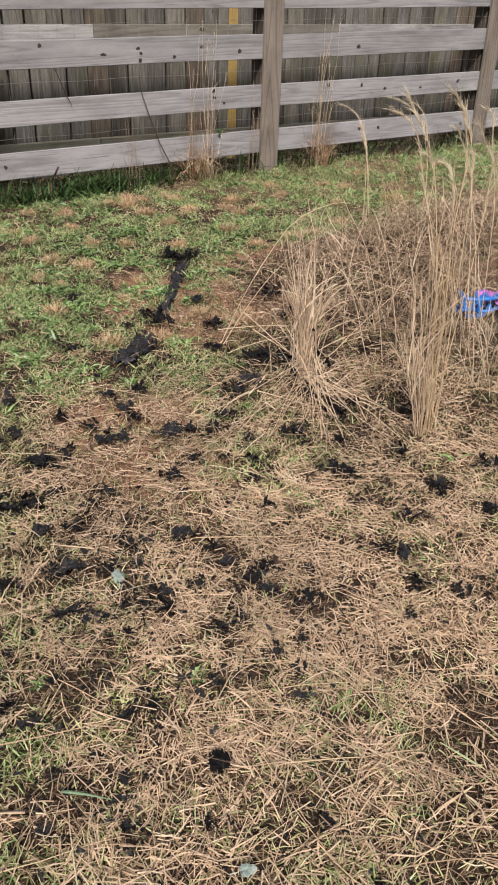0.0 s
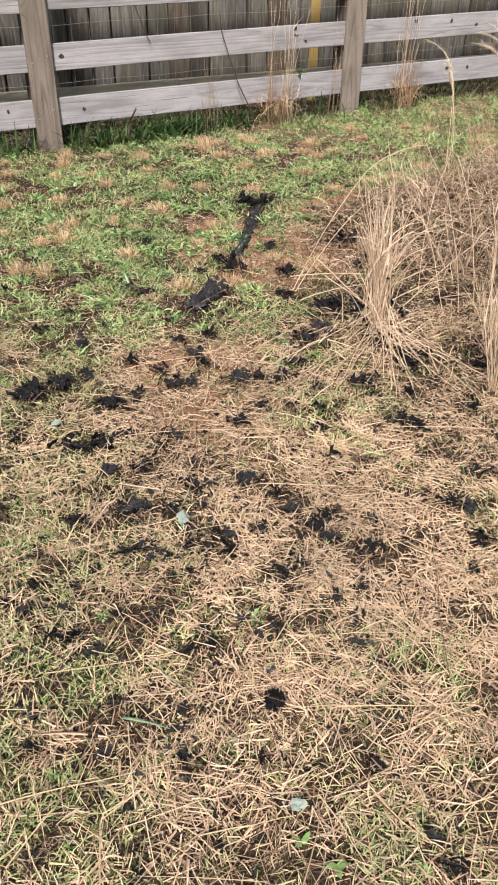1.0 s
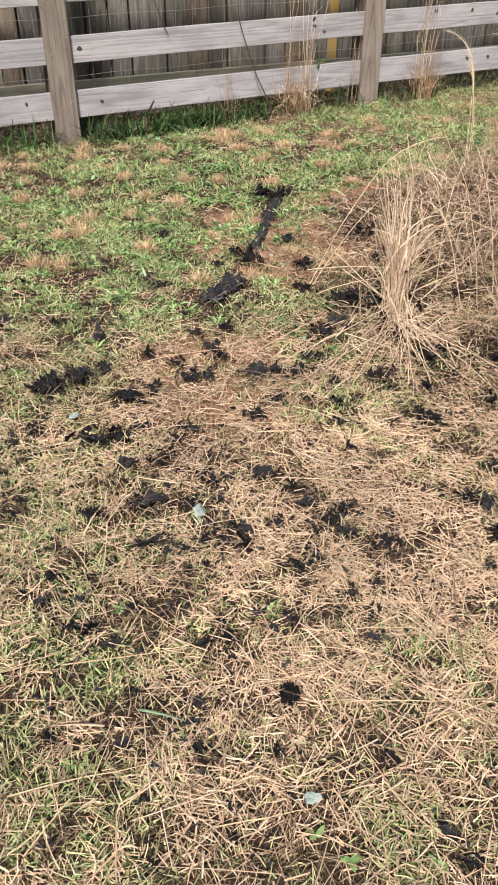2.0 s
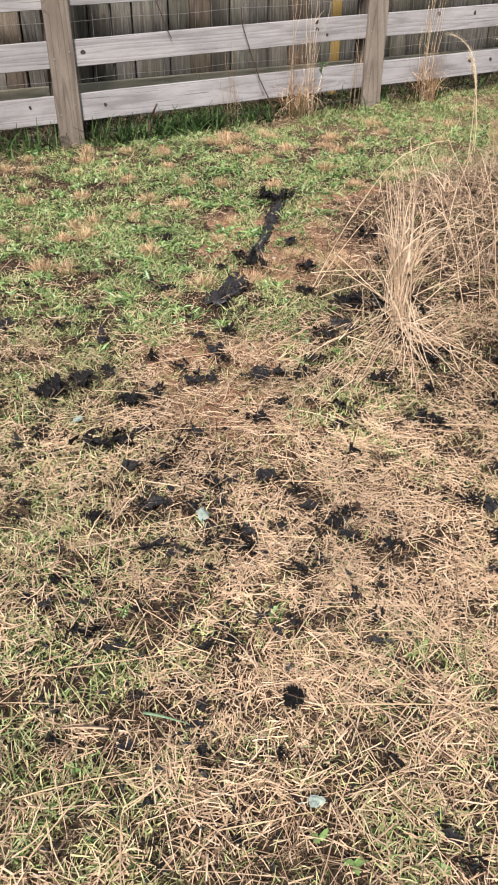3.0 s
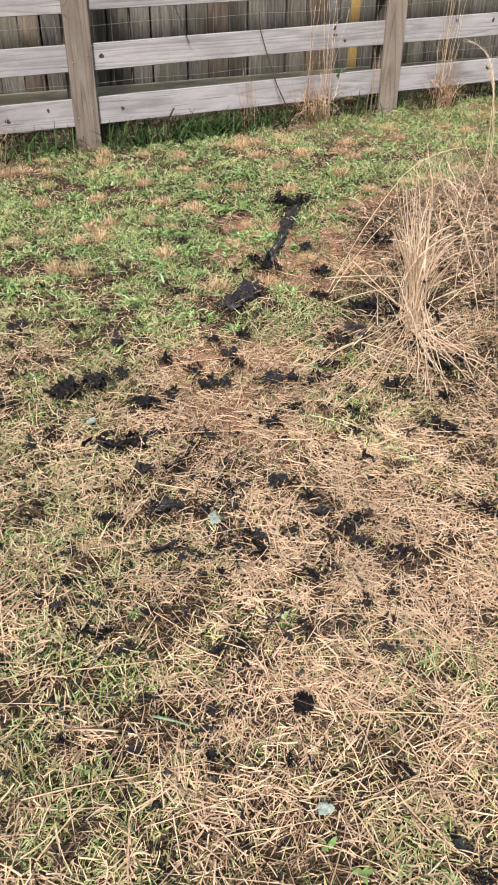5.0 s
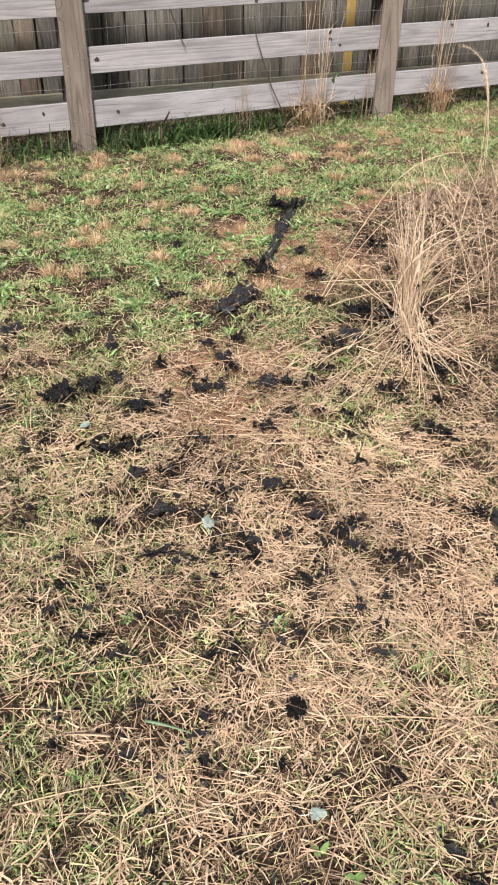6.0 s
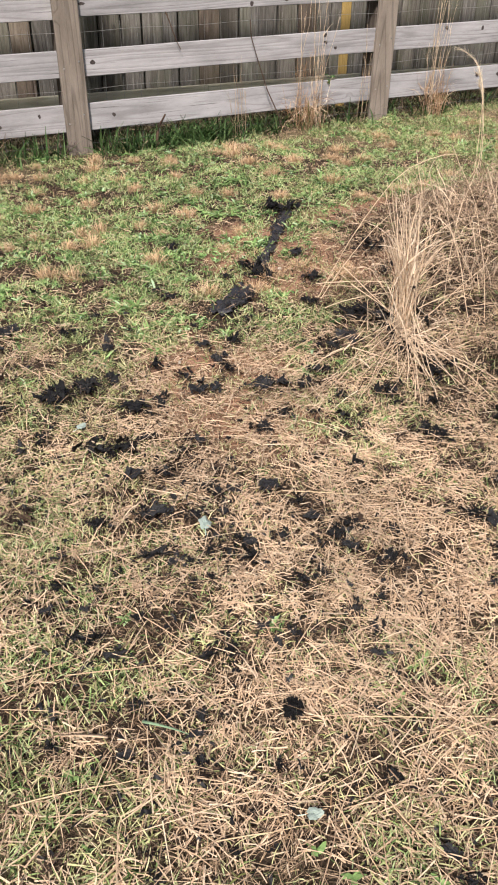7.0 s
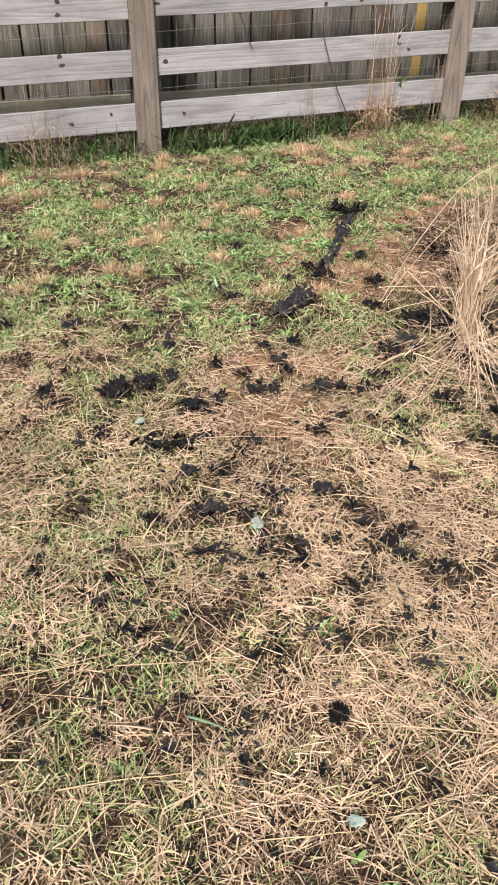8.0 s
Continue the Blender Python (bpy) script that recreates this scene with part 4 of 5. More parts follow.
def torn_strips(r, n, reach, length, width):
    """Narrow ripped ribbons that lie and stand in all directions."""
    a, rad = r.rand(n) * TAU, reach * np.sqrt(r.rand(n))
    b = np.stack([rad * np.cos(a), rad * np.sin(a), r.uniform(0.0, 0.14, n)], 1)
    v, f = ribbons(b, r.rand(n) * TAU, r.normal(0.15, 0.4, n), r.uniform(*length, n), r.uniform(*width, n), r.normal(-0.5, 0.8, n), 4, 0.5, r.normal(0, 0.7, n), r.normal(0, 0.8, n))
    return v + r.normal(0, 0.008, v.shape), f


def scrap_kind(seed, crumple, bits, strips, threads, body_mat, shred_mat, thread_mat, label, body=0.9):
    """One way that the fabric is torn: a sheet, with fragments, strips and threads torn from it; about one unit across."""
    r = np.random.RandomState(seed)
    v, f = torn_sheet(r, body, crumple)
    n = len(v)
    rim = np.arange(n - 26, n)
    nxt = np.roll(rim, -1)
    f = np.concatenate([f, f[:, ::-1] + n, np.stack([rim, rim + n, nxt + n, nxt], 1)])
    ob = put_mesh("fabric_scrap", raw_mesh("fabric_scrap", np.concatenate([v, v - np.array([0, 0, 0.016])]), f), body_mat)
    pieces = []
    for k in range(bits):
        pieces.append(torn_sheet(r, r.uniform(0.22, 0.48), 0.6, (*r.normal(0, 0.26, 2), r.uniform(0.0, 0.10)), r.normal(0, 0.7, 2)))
    if strips:
        pieces.append(torn_strips(r, strips, 0.42, (0.2, 0.5), (0.03, 0.10)))
    if pieces:
        v, f = merged(*pieces)
        tagged(put_mesh("shredded_edge", raw_mesh("shredded_edge", v, f), shred_mat, ob), kind="stuff")
    n = threads
    a = r.rand(n) * TAU
    rad = 0.5 * np.sqrt(r.rand(n))
    b = np.stack([rad * np.cos(a), rad * np.sin(a), r.uniform(0.0, 0.14, n)], 1)
    v, f = ribbons(b, a + r.normal(0, 0.8, n), r.normal(0.3, 0.45, n), r.uniform(0.12, 0.4, n), r.uniform(0.012, 0.04, n), r.normal(-0.9, 0.9, n), 3, 0.6, r.normal(0, 0.9, n), r.normal(0, 0.8, n))
    tagged(put_mesh("frayed_edge", raw_mesh("frayed_edge", v, f), thread_mat, ob), kind="stuff")
    return tagged(ob, label, "fabric scrap", "shredded fabric scraps")


FLAT_LABEL = "torn flat scrap of dusty black landscape fabric lying on straw"
SHRED_LABEL = "crumpled shreds of black landscape fabric with frayed edges"
FRAY_LABEL = "sparse rotten grass roots caught in black fabric threads"
FUZZY_LABEL = "fuzzy black ball of frayed fabric threads lying on straw"
SHEET_KINDS = [scrap_kind(20 + k, 0.28, 2, 4, 14, DUSTY_FABRIC, DUSTY_FABRIC, FABRIC, FLAT_LABEL) for k in range(7)]
SHRED_KINDS = [scrap_kind(40 + k, 0.55, 5 + k % 3, 18, 34, FABRIC if k % 2 else DUSTY_FABRIC, FABRIC, FABRIC if k % 3 else ROT_AND_SHADE, SHRED_LABEL, 0.6) for k in range(9)]
FRAY_KINDS = [scrap_kind(60 + k, 0.6, 3, 18, 70, FABRIC, ROT_AND_SHADE, ROT_AND_SHADE, FRAY_LABEL, 0.36) for k in range(5)]


def fuzzy_ball():
    """A matted dome of threads with a fringe of short loose ends."""
    r = np.random.RandomState(81)
    bm = bmesh.new()
    bmesh.ops.create_icosphere(bm, subdivisions=3, radius=0.36)
    for w in bm.verts:
        w.co *= 1 + 0.35 * noise.noise(w.co * 6) + 0.25 * noise.noise(w.co * 17)
        w.co.z = max(w.co.z, -0.1)
    ob = part("fabric_scrap", bm, FABRIC)
    n = 620
    a, e = r.rand(n) * TAU, np.arcsin(r.uniform(0.0, 1.0, n))
    b = 0.33 * np.stack([np.cos(a) * np.cos(e), np.sin(a) * np.cos(e), np.sin(e)], 1)
    v, f = ribbons(b, a + r.normal(0, 0.9, n), e + r.normal(0, 0.5, n), r.uniform(0.08, 0.26, n), r.uniform(0.012, 0.03, n), r.normal(-0.8, 0.9, n), 3, 0.6, r.normal(0, 0.9, n), r.normal(0, 0.8, n))
    tagged(put_mesh("frayed_edge", raw_mesh("frayed_edge", v, f), FABRIC, ob), kind="stuff")
    return tagged(ob, FUZZY_LABEL, "fabric scrap", "shredded fabric scraps")


FUZZY = fuzzy_ball()
used_kind = set()
scrap_at = []
pick = random.Random(3)


def lay_scrap(x, y, w, d, src, tall, lift=0.016):
    """Lays a scrap w wide across the line from the origin and d deep along it."""
    m = pose(x, y, float(ground_z(x, y)) + lift, pick.uniform(-8, 8), pick.uniform(-8, 8), -math.degrees(math.atan2(x, y)) + pick.choice((0, 180)) + pick.uniform(-30, 30))
    ob = src if src.name not in used_kind else copy_thing(src, m)
    used_kind.add(src.name)
    ob.matrix_basis = m
    ob.scale = (1.2 * w, 1.15 * d, tall * min(w, d, 0.07) * pick.uniform(0.8, 1.2))
    scrap_at.append((x, y))
    return ob


turn = 0
for places, kinds, tall, lift in ((SHEETS, SHEET_KINDS, 0.9, 0.023), (SHREDS, SHRED_KINDS, 1.05, 0.021), (FRAYS, FRAY_KINDS, 0.85, 0.016)):
    for x, y, w, d in places:
        low = 1 - 0.35 * float(step01(y + 0.4 * x, 2.5, 2.9)) * float(x < 1.2)      # pressed into the lawn
        w, d = w * low, d * low
        k = max(1, round(w / 0.075))
        r = math.hypot(x, y)
        for i in range(k):
            off = w * ((i + 0.5) / k - 0.5)
            slip = pick.uniform(-0.25, 0.25) * d if k > 1 else 0.0
            lay_scrap(x + (off * y + slip * x) / r, y - (off * x - slip * y) / r, min(w / k * pick.uniform(1.0, 1.5), w), d * pick.uniform(0.8, 1.0), kinds[turn % len(kinds)], tall * low, lift)
            turn += 1
lay_scrap(0.486, 0.818, 0.046, 0.052, FUZZY, 0.9)


def fabric_sheet(name, start, end, width, seed, ridges, label, lift=0.014, torn=0.62):
    """A strip of fabric between two places on the ground, creased lengthwise, with a ragged outline."""
    r = np.random.RandomState(seed)
    a, b = Vector(start), Vector(end)
    d = (b - a)
    side = Vector((-d.y, d.x)).normalized()
    nu, nv = max(6, int(d.length / 0.02)), 9
    bm = bmesh.new()
    rows = []
    for i in range(nu + 1):
        s = i / nu
        mid = a + d * s + side * 0.25 * width * noise.noise((s * 3, seed, 1.0))
        wl = width * (0.5 + torn * noise.noise((s * 7, seed, 4.0))) * (1 - 0.35 * abs(2 * s - 1) ** 4)
        wr = width * (0.5 + torn * noise.noise((s * 7, seed, 9.0))) * (1 - 0.35 * abs(2 * s - 1) ** 4)
        row = []
        for j in range(nv):
            t = j / (nv - 1)
            p = mid + side * (-wl + (wl + wr) * t)
            z = float(ground_z(p.x, p.y)) + lift + ridges * (0.5 + 0.5 * math.sin(t * 11 + seed + 3 * noise.noise((s * 4, t, seed)))) + 0.006 * noise.noise((p.x * 14, p.y * 14, seed)) + 0.0015 * noise.noise((p.x * 55, p.y * 55, seed))
            row.append(bm.verts.new((p.x, p.y, z)))
        rows.append(row)
    for i in range(nu):
        for j in range(nv - 1):
            if (j in (0, nv - 2) and r.rand() < 0.35) or (j in (1, nv - 3) and r.rand() < 0.08):
                continue
            bm.faces.new([rows[i][j], rows[i + 1][j], rows[i + 1][j + 1], rows[i][j + 1]])
    bmesh.ops.delete(bm, geom=[v for v in bm.verts if not v.link_faces], context="VERTS")
    bmesh.ops.solidify(bm, geom=list(bm.faces), thickness=0.0015)
    ob = part(name, bm, STRIP_FABRIC, smooth=True)
    n = 50
    s = r.rand(n)
    pts = np.array([[*(a + d * t + side * width * r.choice((-0.42, 0.42))), 0] for t in s])
    pts[:, 2] = ground_z(pts[:, 0], pts[:, 1]) + lift
    v, f = ribbons(pts, r.rand(n) * TAU, r.normal(0.3, 0.4, n), r.uniform(0.02, 0.06, n), r.uniform(0.002, 0.006, n), r.normal(-0.8, 0.6, n), 3, 0.6, r.normal(0, 0.8, n))
    tagged(put_mesh("frayed_edge", raw_mesh("frayed_edge", v, f), FABRIC, ob), kind="stuff")
    return tagged(ob, label, "fabric strip", "buried fabric strip")


STRIP_LABEL = "long strip of black landscape fabric half buried in the lawn"
fabric_sheet("fabric_strip", (1.76, 3.38), (1.60, 3.15), 0.055, 3, 0.008, STRIP_LABEL, 0.012)
fabric_sheet("fabric_strip", (1.61, 3.17), (1.42, 2.90), 0.045, 5, 0.010, STRIP_LABEL, 0.012)
fabric_sheet("fabric_strip", (1.43, 2.92), (1.30, 2.72), 0.05, 14, 0.012, "torn crumpled piece of black landscape fabric", 0.010, 0.8)
fabric_sheet("fabric_strip", (1.22, 2.63), (1.00, 2.44), 0.09, 8, 0.016, "folded piece of black landscape fabric on bare soil", 0.012, 0.45)
fabric_sheet("fabric_strip", (1.15, 2.52), (1.02, 2.41), 0.045, 12, 0.010, "torn folded piece of black landscape fabric on bare soil", 0.022, 0.8)

# small torn bits across the shredded patch
bits = random.Random(17)
for k in range(90):
    x, y = bits.gauss(0.55, 0.36), bits.gauss(1.66, 0.36)
    if 0.6 < y < 2.7 and -0.1 < x < 1.6:
        w = bits.uniform(0.012, 0.03)
        lay_scrap(x, y, w, w * bits.uniform(0.7, 1.6), bits.choice(SHRED_KINDS), 0.9)

# fine shreds round the scraps
sp = np.array(scrap_at)
idx = rng.randint(0, len(sp), 3000)
x, y = sp[idx, 0] + rng.normal(0, 0.05, 3000), sp[idx, 1] + rng.normal(0, 0.06, 3000)
n = len(x)
v, f = ribbons(at(x, y, U(n, 0.008, 0.026)), U(n, 0, TAU), rng.normal(0.1, 0.35, n), U(n, 0.005, 0.022), U(n, 0.0012, 0.009), rng.normal(-0.4, 0.7, n), 2, 0.5, rng.normal(0, 0.6, n), rng.normal(0, 0.6, n))
stuff("fabric_shreds", v, f, FABRIC, "tiny black shreds of fabric among the straw", "fabric shreds")

idx = rng.randint(0, len(sp), 1500)
x, y = sp[idx, 0] + rng.normal(0, 0.035, 1500), sp[idx, 1] + rng.normal(0, 0.04, 1500)
n = len(x)
v, f = ribbons(at(x, y, U(n, 0.02, 0.045)), U(n, 0, TAU), rng.normal(0.0, 0.25, n), U(n, 0.015, 0.06), U(n, 0.0012, 0.0024), rng.normal(-0.2, 0.4, n), 3, 0.45, rng.normal(0, 0.5, n), rng.normal(0, 0.4, n))
stuff("straw_on_scraps", v, f, STRAW, "bits of straw lying over the black scraps", "straw")

# ---- dry tufts in the lawn ----
def tuft_mesh(seed):
    r = np.random.RandomState(seed)
    n = 230
    a, rad = r.rand(n) * TAU, np.sqrt(r.rand(n))
    b = np.stack([0.42 * rad * np.cos(a), 0.34 * rad * np.sin(a), 0 * a - 0.02], 1)
    v, f = ribbons(b, a + r.normal(0, 0.6, n), 1.45 - 0.75 * rad + r.normal(0, 0.2, n), r.uniform(0.35, 0.75, n) * (1.05 - 0.3 * rad), r.uniform(0.016, 0.032, n), r.normal(-0.6, 0.5, n), 3, 0.7, r.normal(0, 0.5, n))
    return raw_mesh("grass_tuft", v, f)


TUFTS = [tuft_mesh(60 + i) for i in range(5)]
for me in TUFTS:
    me.materials.append(TUFT)
LAWN_TUFTS = [(0.8, 4.66), (1.13, 4.62), (1.51, 4.39), (0.65, 4.53), (0.7, 4.19), (0.63, 3.92), (0.98, 4.28), (0.9, 3.89), (1.16, 4.19), (1.19, 4.01), (1.19, 3.7), (1.46, 4.14), (1.45, 3.83), (1.61, 3.75), (1.05, 3.49), (0.77, 3.5), (0.67, 3.35), (1.3, 3.55), (1.84, 4.51), (1.92, 4.4), (2.05, 4.48), (0.36, 4.22), (1.08, 4.45), (1.54, 4.46)]
EDGE_TUFTS = [(2.24, 4.39), (2.19, 4.13), (1.44, 3.22), (1.84, 3.59), (2.55, 4.24), (2.43, 4.09), (2.58, 4.01), (2.2, 3.69), (2.43, 3.95), (2.19, 3.38), (0.52, 3.07), (0.97, 3.03), (0.9, 2.59), (1.05, 2.64), (1.29, 3.06), (1.35, 2.68), (2.9, 4.5), (3.3, 4.3), (3.7, 4.4), (4.2, 4.3), (3.1, 3.9), (3.6, 3.8), (4.4, 3.8), (0.3, 3.6), (0.45, 3.85), (1.24, 2.60), (1.62, 2.56), (0.1, 4.4)]
more = random.Random(29)
WILD_TUFTS = [(x, y) for x, y in ((more.uniform(0.1, 4.6), more.uniform(2.7, 4.6)) for _ in range(46)) if float(on_strip(x, y)) < 0.1 and float(moundness(np.array(x), np.array(y))) < 0.2]
for k, (x, y) in enumerate(LAWN_TUFTS + EDGE_TUFTS + WILD_TUFTS):
    s = pick.uniform(0.065, 0.11)
    ob = new("grass_tuft", TUFTS[k % 5])
    ob.location, ob.rotation_euler, ob.scale = (x, y, float(ground_z(x, y))), (0, 0, pick.uniform(0, 6.28)), (s, s, s * pick.uniform(0.8, 1.15))
    tagged(ob, "bunch of dry tan grass standing in the green lawn", "grass tuft", "dry tufts in the lawn")


# ---- tall dry grasses ----
def bend(p0, p1, p2, k=8):
    """Curves through soft bends: arrays of starts, middles and tips."""
    t = np.linspace(0, 1, k)[None, :, None]
    line = (1 - t) ** 2 * p0[:, None] + 2 * t * (1 - t) * p1[:, None] + t ** 2 * p2[:, None]
    r = np.random.RandomState(len(p0) * 7 + k)
    a, b = r.rand(2, len(p0), 1, 2) * TAU
    size = np.linalg.norm(p2 - p0, axis=1)[:, None, None] * 0.012
    line[:, :, :2] += size * t * (np.sin(t * 7 + a) + 0.6 * np.sin(t * 15 + b))
    return line


def plume(curves, count, r, size=0.03, part_from=0.6):
    """Fine hairs along the upper part of each stem."""
    out = []
    for c in curves:
        k = len(c)
        s = r.uniform(part_from, 1.0, count) * (k - 1)
        i = np.minimum(s.astype(int), k - 2)
        fr = (s - i)[:, None]
        p = c[i] * (1 - fr) + c[i + 1] * fr
        d = c[i + 1] - c[i]
        h, e = np.arctan2(d[:, 1], d[:, 0]), np.arctan2(d[:, 2], np.hypot(d[:, 0], d[:, 1]))
        out.append(ribbons(p, h + r.normal(0, 0.4, count), e + r.normal(0, 0.2, count), r.uniform(0.4, 1.2, count) * size, r.uniform(0.0007, 0.0016, count), r.normal(-0.3, 0.4, count), 2, 0.8, r.normal(0, 0.8, count)))
    return merged(*out)


RIGHT0 = np.array([0.848, -0.530, 0.0])         # across the first line of sight
AHEAD0 = np.array([0.530, 0.848, 0.0])


def clump_root(name, x, y, label, category="dry grass"):
    root = new(name)
    root.location = (x, y, float(ground_z(x, y)) - 0.005)
    return tagged(root, label, category)


def leaning_sheaf():
    """The thick pale sheaf beside the strip: a narrow neck, a fan of leaves above it, broken stems below."""
    x, y = 1.53, 2.005
    root = clump_root("grass_clump", x, y, "thick upright sheaf of pale dry grass with fallen stems")
    r = np.random.RandomState(71)
    n = 38
    foot = RIGHT0 * r.normal(0, 0.016, (n, 1)) + AHEAD0 * r.normal(0, 0.016, (n, 1))
    top = foot + RIGHT0 * r.normal(-0.045, 0.042, (n, 1)) + AHEAD0 * r.normal(0.02, 0.05, (n, 1))
    top[:, 2] = r.uniform(0.24, 0.54, n)
    mid = foot * 1.2 + 0.22 * (top - foot) * np.array([1, 1, 0]) + r.normal(0, 0.012, (n, 3))
    mid[:, 2] = 0.55 * top[:, 2]
    c = bend(foot, mid, top)
    for q in c:
        v, f = tubes(q[None], r.uniform(0.0009, 0.0020), 3, 0.5)
        put_mesh("stem", raw_mesh("stem", v, f), STEM, root)
    v, f = plume(c, 12, r, 0.09, 0.2)
    # flat curling leaves
    k = 84
    b = RIGHT0 * r.normal(-0.014, 0.022, (k, 1)) + AHEAD0 * r.normal(0, 0.016, (k, 1))
    b[:, 2] = r.uniform(0.02, 0.30, k)
    leaves = ribbons(b, r.rand(k) * TAU, r.uniform(1.1, 1.55, k), r.uniform(0.12, 0.32, k), r.uniform(0.0022, 0.0056, k), -r.gamma(1.3, 0.6, k), 7, 0.75, r.normal(0, 0.7, k), r.normal(0, 1.0, k))
    k = 26
    b = RIGHT0 * r.normal(0.02, 0.02, (k, 1))
    b[:, 2] = r.uniform(0.12, 0.34, k)
    hooks = ribbons(b, -0.56 + r.normal(0, 0.4, k), r.uniform(0.9, 1.3, k), r.uniform(0.12, 0.26, k), r.uniform(0.0018, 0.004, k), r.uniform(-1.9, -0.9, k), 7, 0.7, r.normal(0, 0.4, k))
    v, f = merged((v, f), leaves, hooks)
    tagged(put_mesh("foliage", raw_mesh("foliage", v, f), STEM, root), kind="stuff")
    # broken stems that fan out towards the near side
    n = 46
    back = r.rand(n, 1) ** 2
    foot = r.normal(0, 0.018, (n, 3)) - AHEAD0 * 0.2 * back + RIGHT0 * r.normal(0, 0.05, (n, 1)) * back
    foot[:, 2] = np.where(back[:, 0] < 0.15, r.uniform(0.02, 0.14, n), r.uniform(0.03, 0.07, n))
    reach = 0.06 + 0.40 * r.rand(n, 1) ** 1.5
    go = RIGHT0 * ((r.normal(0.02, 0.45, (n, 1)) + 0.25 * np.sin(9 * reach)) * reach) - AHEAD0 * reach
    tip = foot + go
    tip[:, 2] = r.uniform(-0.02, 0.03, n) - 0.05 * reach[:, 0]
    mid = (foot + tip) / 2 + r.normal(0, 0.012, (n, 3)) + np.array([0, 0, 0.02])
    for q in bend(foot, mid, tip):
        v, f = tubes(q[None], r.uniform(0.0011, 0.0022), 3, 0.5)
        put_mesh("fallen_stem", raw_mesh("fallen_stem", v, f), STEM, root)
    # litter of snapped leaves round the foot
    k = 150
    b = RIGHT0 * r.normal(0.02, 0.10, (k, 1)) + AHEAD0 * r.normal(-0.08, 0.13, (k, 1))
    b[:, 2] = r.uniform(0.015, 0.09, k)
    v, f = ribbons(b, r.rand(k) * TAU, r.normal(0.0, 0.3, k), r.uniform(0.05, 0.16, k), r.uniform(0.0014, 0.003, k), r.normal(-0.3, 0.5, k), 4, 0.5, r.normal(0, 0.5, k), r.normal(0, 0.4, k))
    tagged(put_mesh("snapped_leaves", raw_mesh("snapped_leaves", v, f), STEM, root), kind="stuff")
    # shreds of fabric caught between the stems
    for k, (right, ahead, z, s) in enumerate(((0.005, -0.035, 0.215, 0.022), (0.055, -0.03, 0.09, 0.045), (-0.06, -0.03, 0.05, 0.05), (0.01, -0.06, 0.02, 0.06))):
        q = np.random.RandomState(50 + k)
        me = raw_mesh("caught_shred", *merged(torn_sheet(q, 0.8, 0.6), torn_strips(q, 8, 0.3, (0.3, 0.6), (0.08, 0.2))))
        bit = put_mesh("caught_shred", me, FABRIC, root, "shred of black fabric caught in the stems")
        p = RIGHT0 * right + AHEAD0 * ahead
        bit.matrix_basis = pose(p[0], p[1], z, 50, 20, 30 * k)
        bit.scale = (s, s, s)
    # long arching stems: start, bend and tip, to the right, ahead and up
    left_arcs = [((-0.31, 0.11, 0.10), (-0.10, 0.14, 0.62), (0.10, 0.16, 0.60)), ((-0.30, 0.10, 0.10), (-0.16, 0.11, 0.38), (0.03, 0.12, 0.50)), ((-0.32, 0.06, 0.17), (-0.2, 0.07, 0.19), (-0.02, 0.09, 0.18)), ((-0.28, 0.02, 0.10), (-0.16, 0.03, 0.16), (0.0, 0.04, 0.17)),
            ((-0.23, -0.03, 0.27), (-0.12, -0.02, 0.17), (0.0, 0.0, 0.06)), ((-0.2, -0.05, 0.22), (-0.1, -0.03, 0.15), (-0.01, 0.0, 0.08))]
    right_arcs = [((0.02, 0.04, 0.02), (0.14, 0.07, 0.15), (0.28, 0.09, 0.29)), ((0.04, 0.04, 0.11), (0.12, 0.06, 0.16), (0.22, 0.08, 0.18)),
            ((0.03, 0.04, 0.16), (0.12, 0.06, 0.22), (0.21, 0.08, 0.23)), ((0.04, 0.06, 0.02), (0.02, 0.08, 0.35), (-0.02, 0.1, 0.62)), ((0.24, 0.2, 0.02), (0.16, 0.2, 0.30), (0.06, 0.2, 0.52)), ((0.30, 0.2, 0.02), (0.26, 0.2, 0.34), (0.10, 0.2, 0.62)),
            ((0.36, 0.24, 0.02), (0.33, 0.24, 0.3), (0.22, 0.22, 0.55)), ((-0.18, -0.22, 0.07), (-0.1, -0.2, 0.04), (0.0, -0.18, 0.0)), ((0.14, -0.08, 0.08), (0.08, -0.1, 0.03), (0.02, -0.14, 0.0)), ((0.16, 0.3, 0.02), (0.14, 0.3, 0.36), (0.2, 0.28, 0.56))]
    p = [np.array([RIGHT0 * q[0] + AHEAD0 * q[1] + np.array([0, 0, q[2]]) for q in col]) for col in zip(*(left_arcs + right_arcs))]
    for q in bend(*p, 10):
        v, f = tubes(q[None], r.uniform(0.0014, 0.0021), 4, 0.5)
        put_mesh("arching_stem", raw_mesh("arching_stem", v, f), STEM, root)


leaning_sheaf()


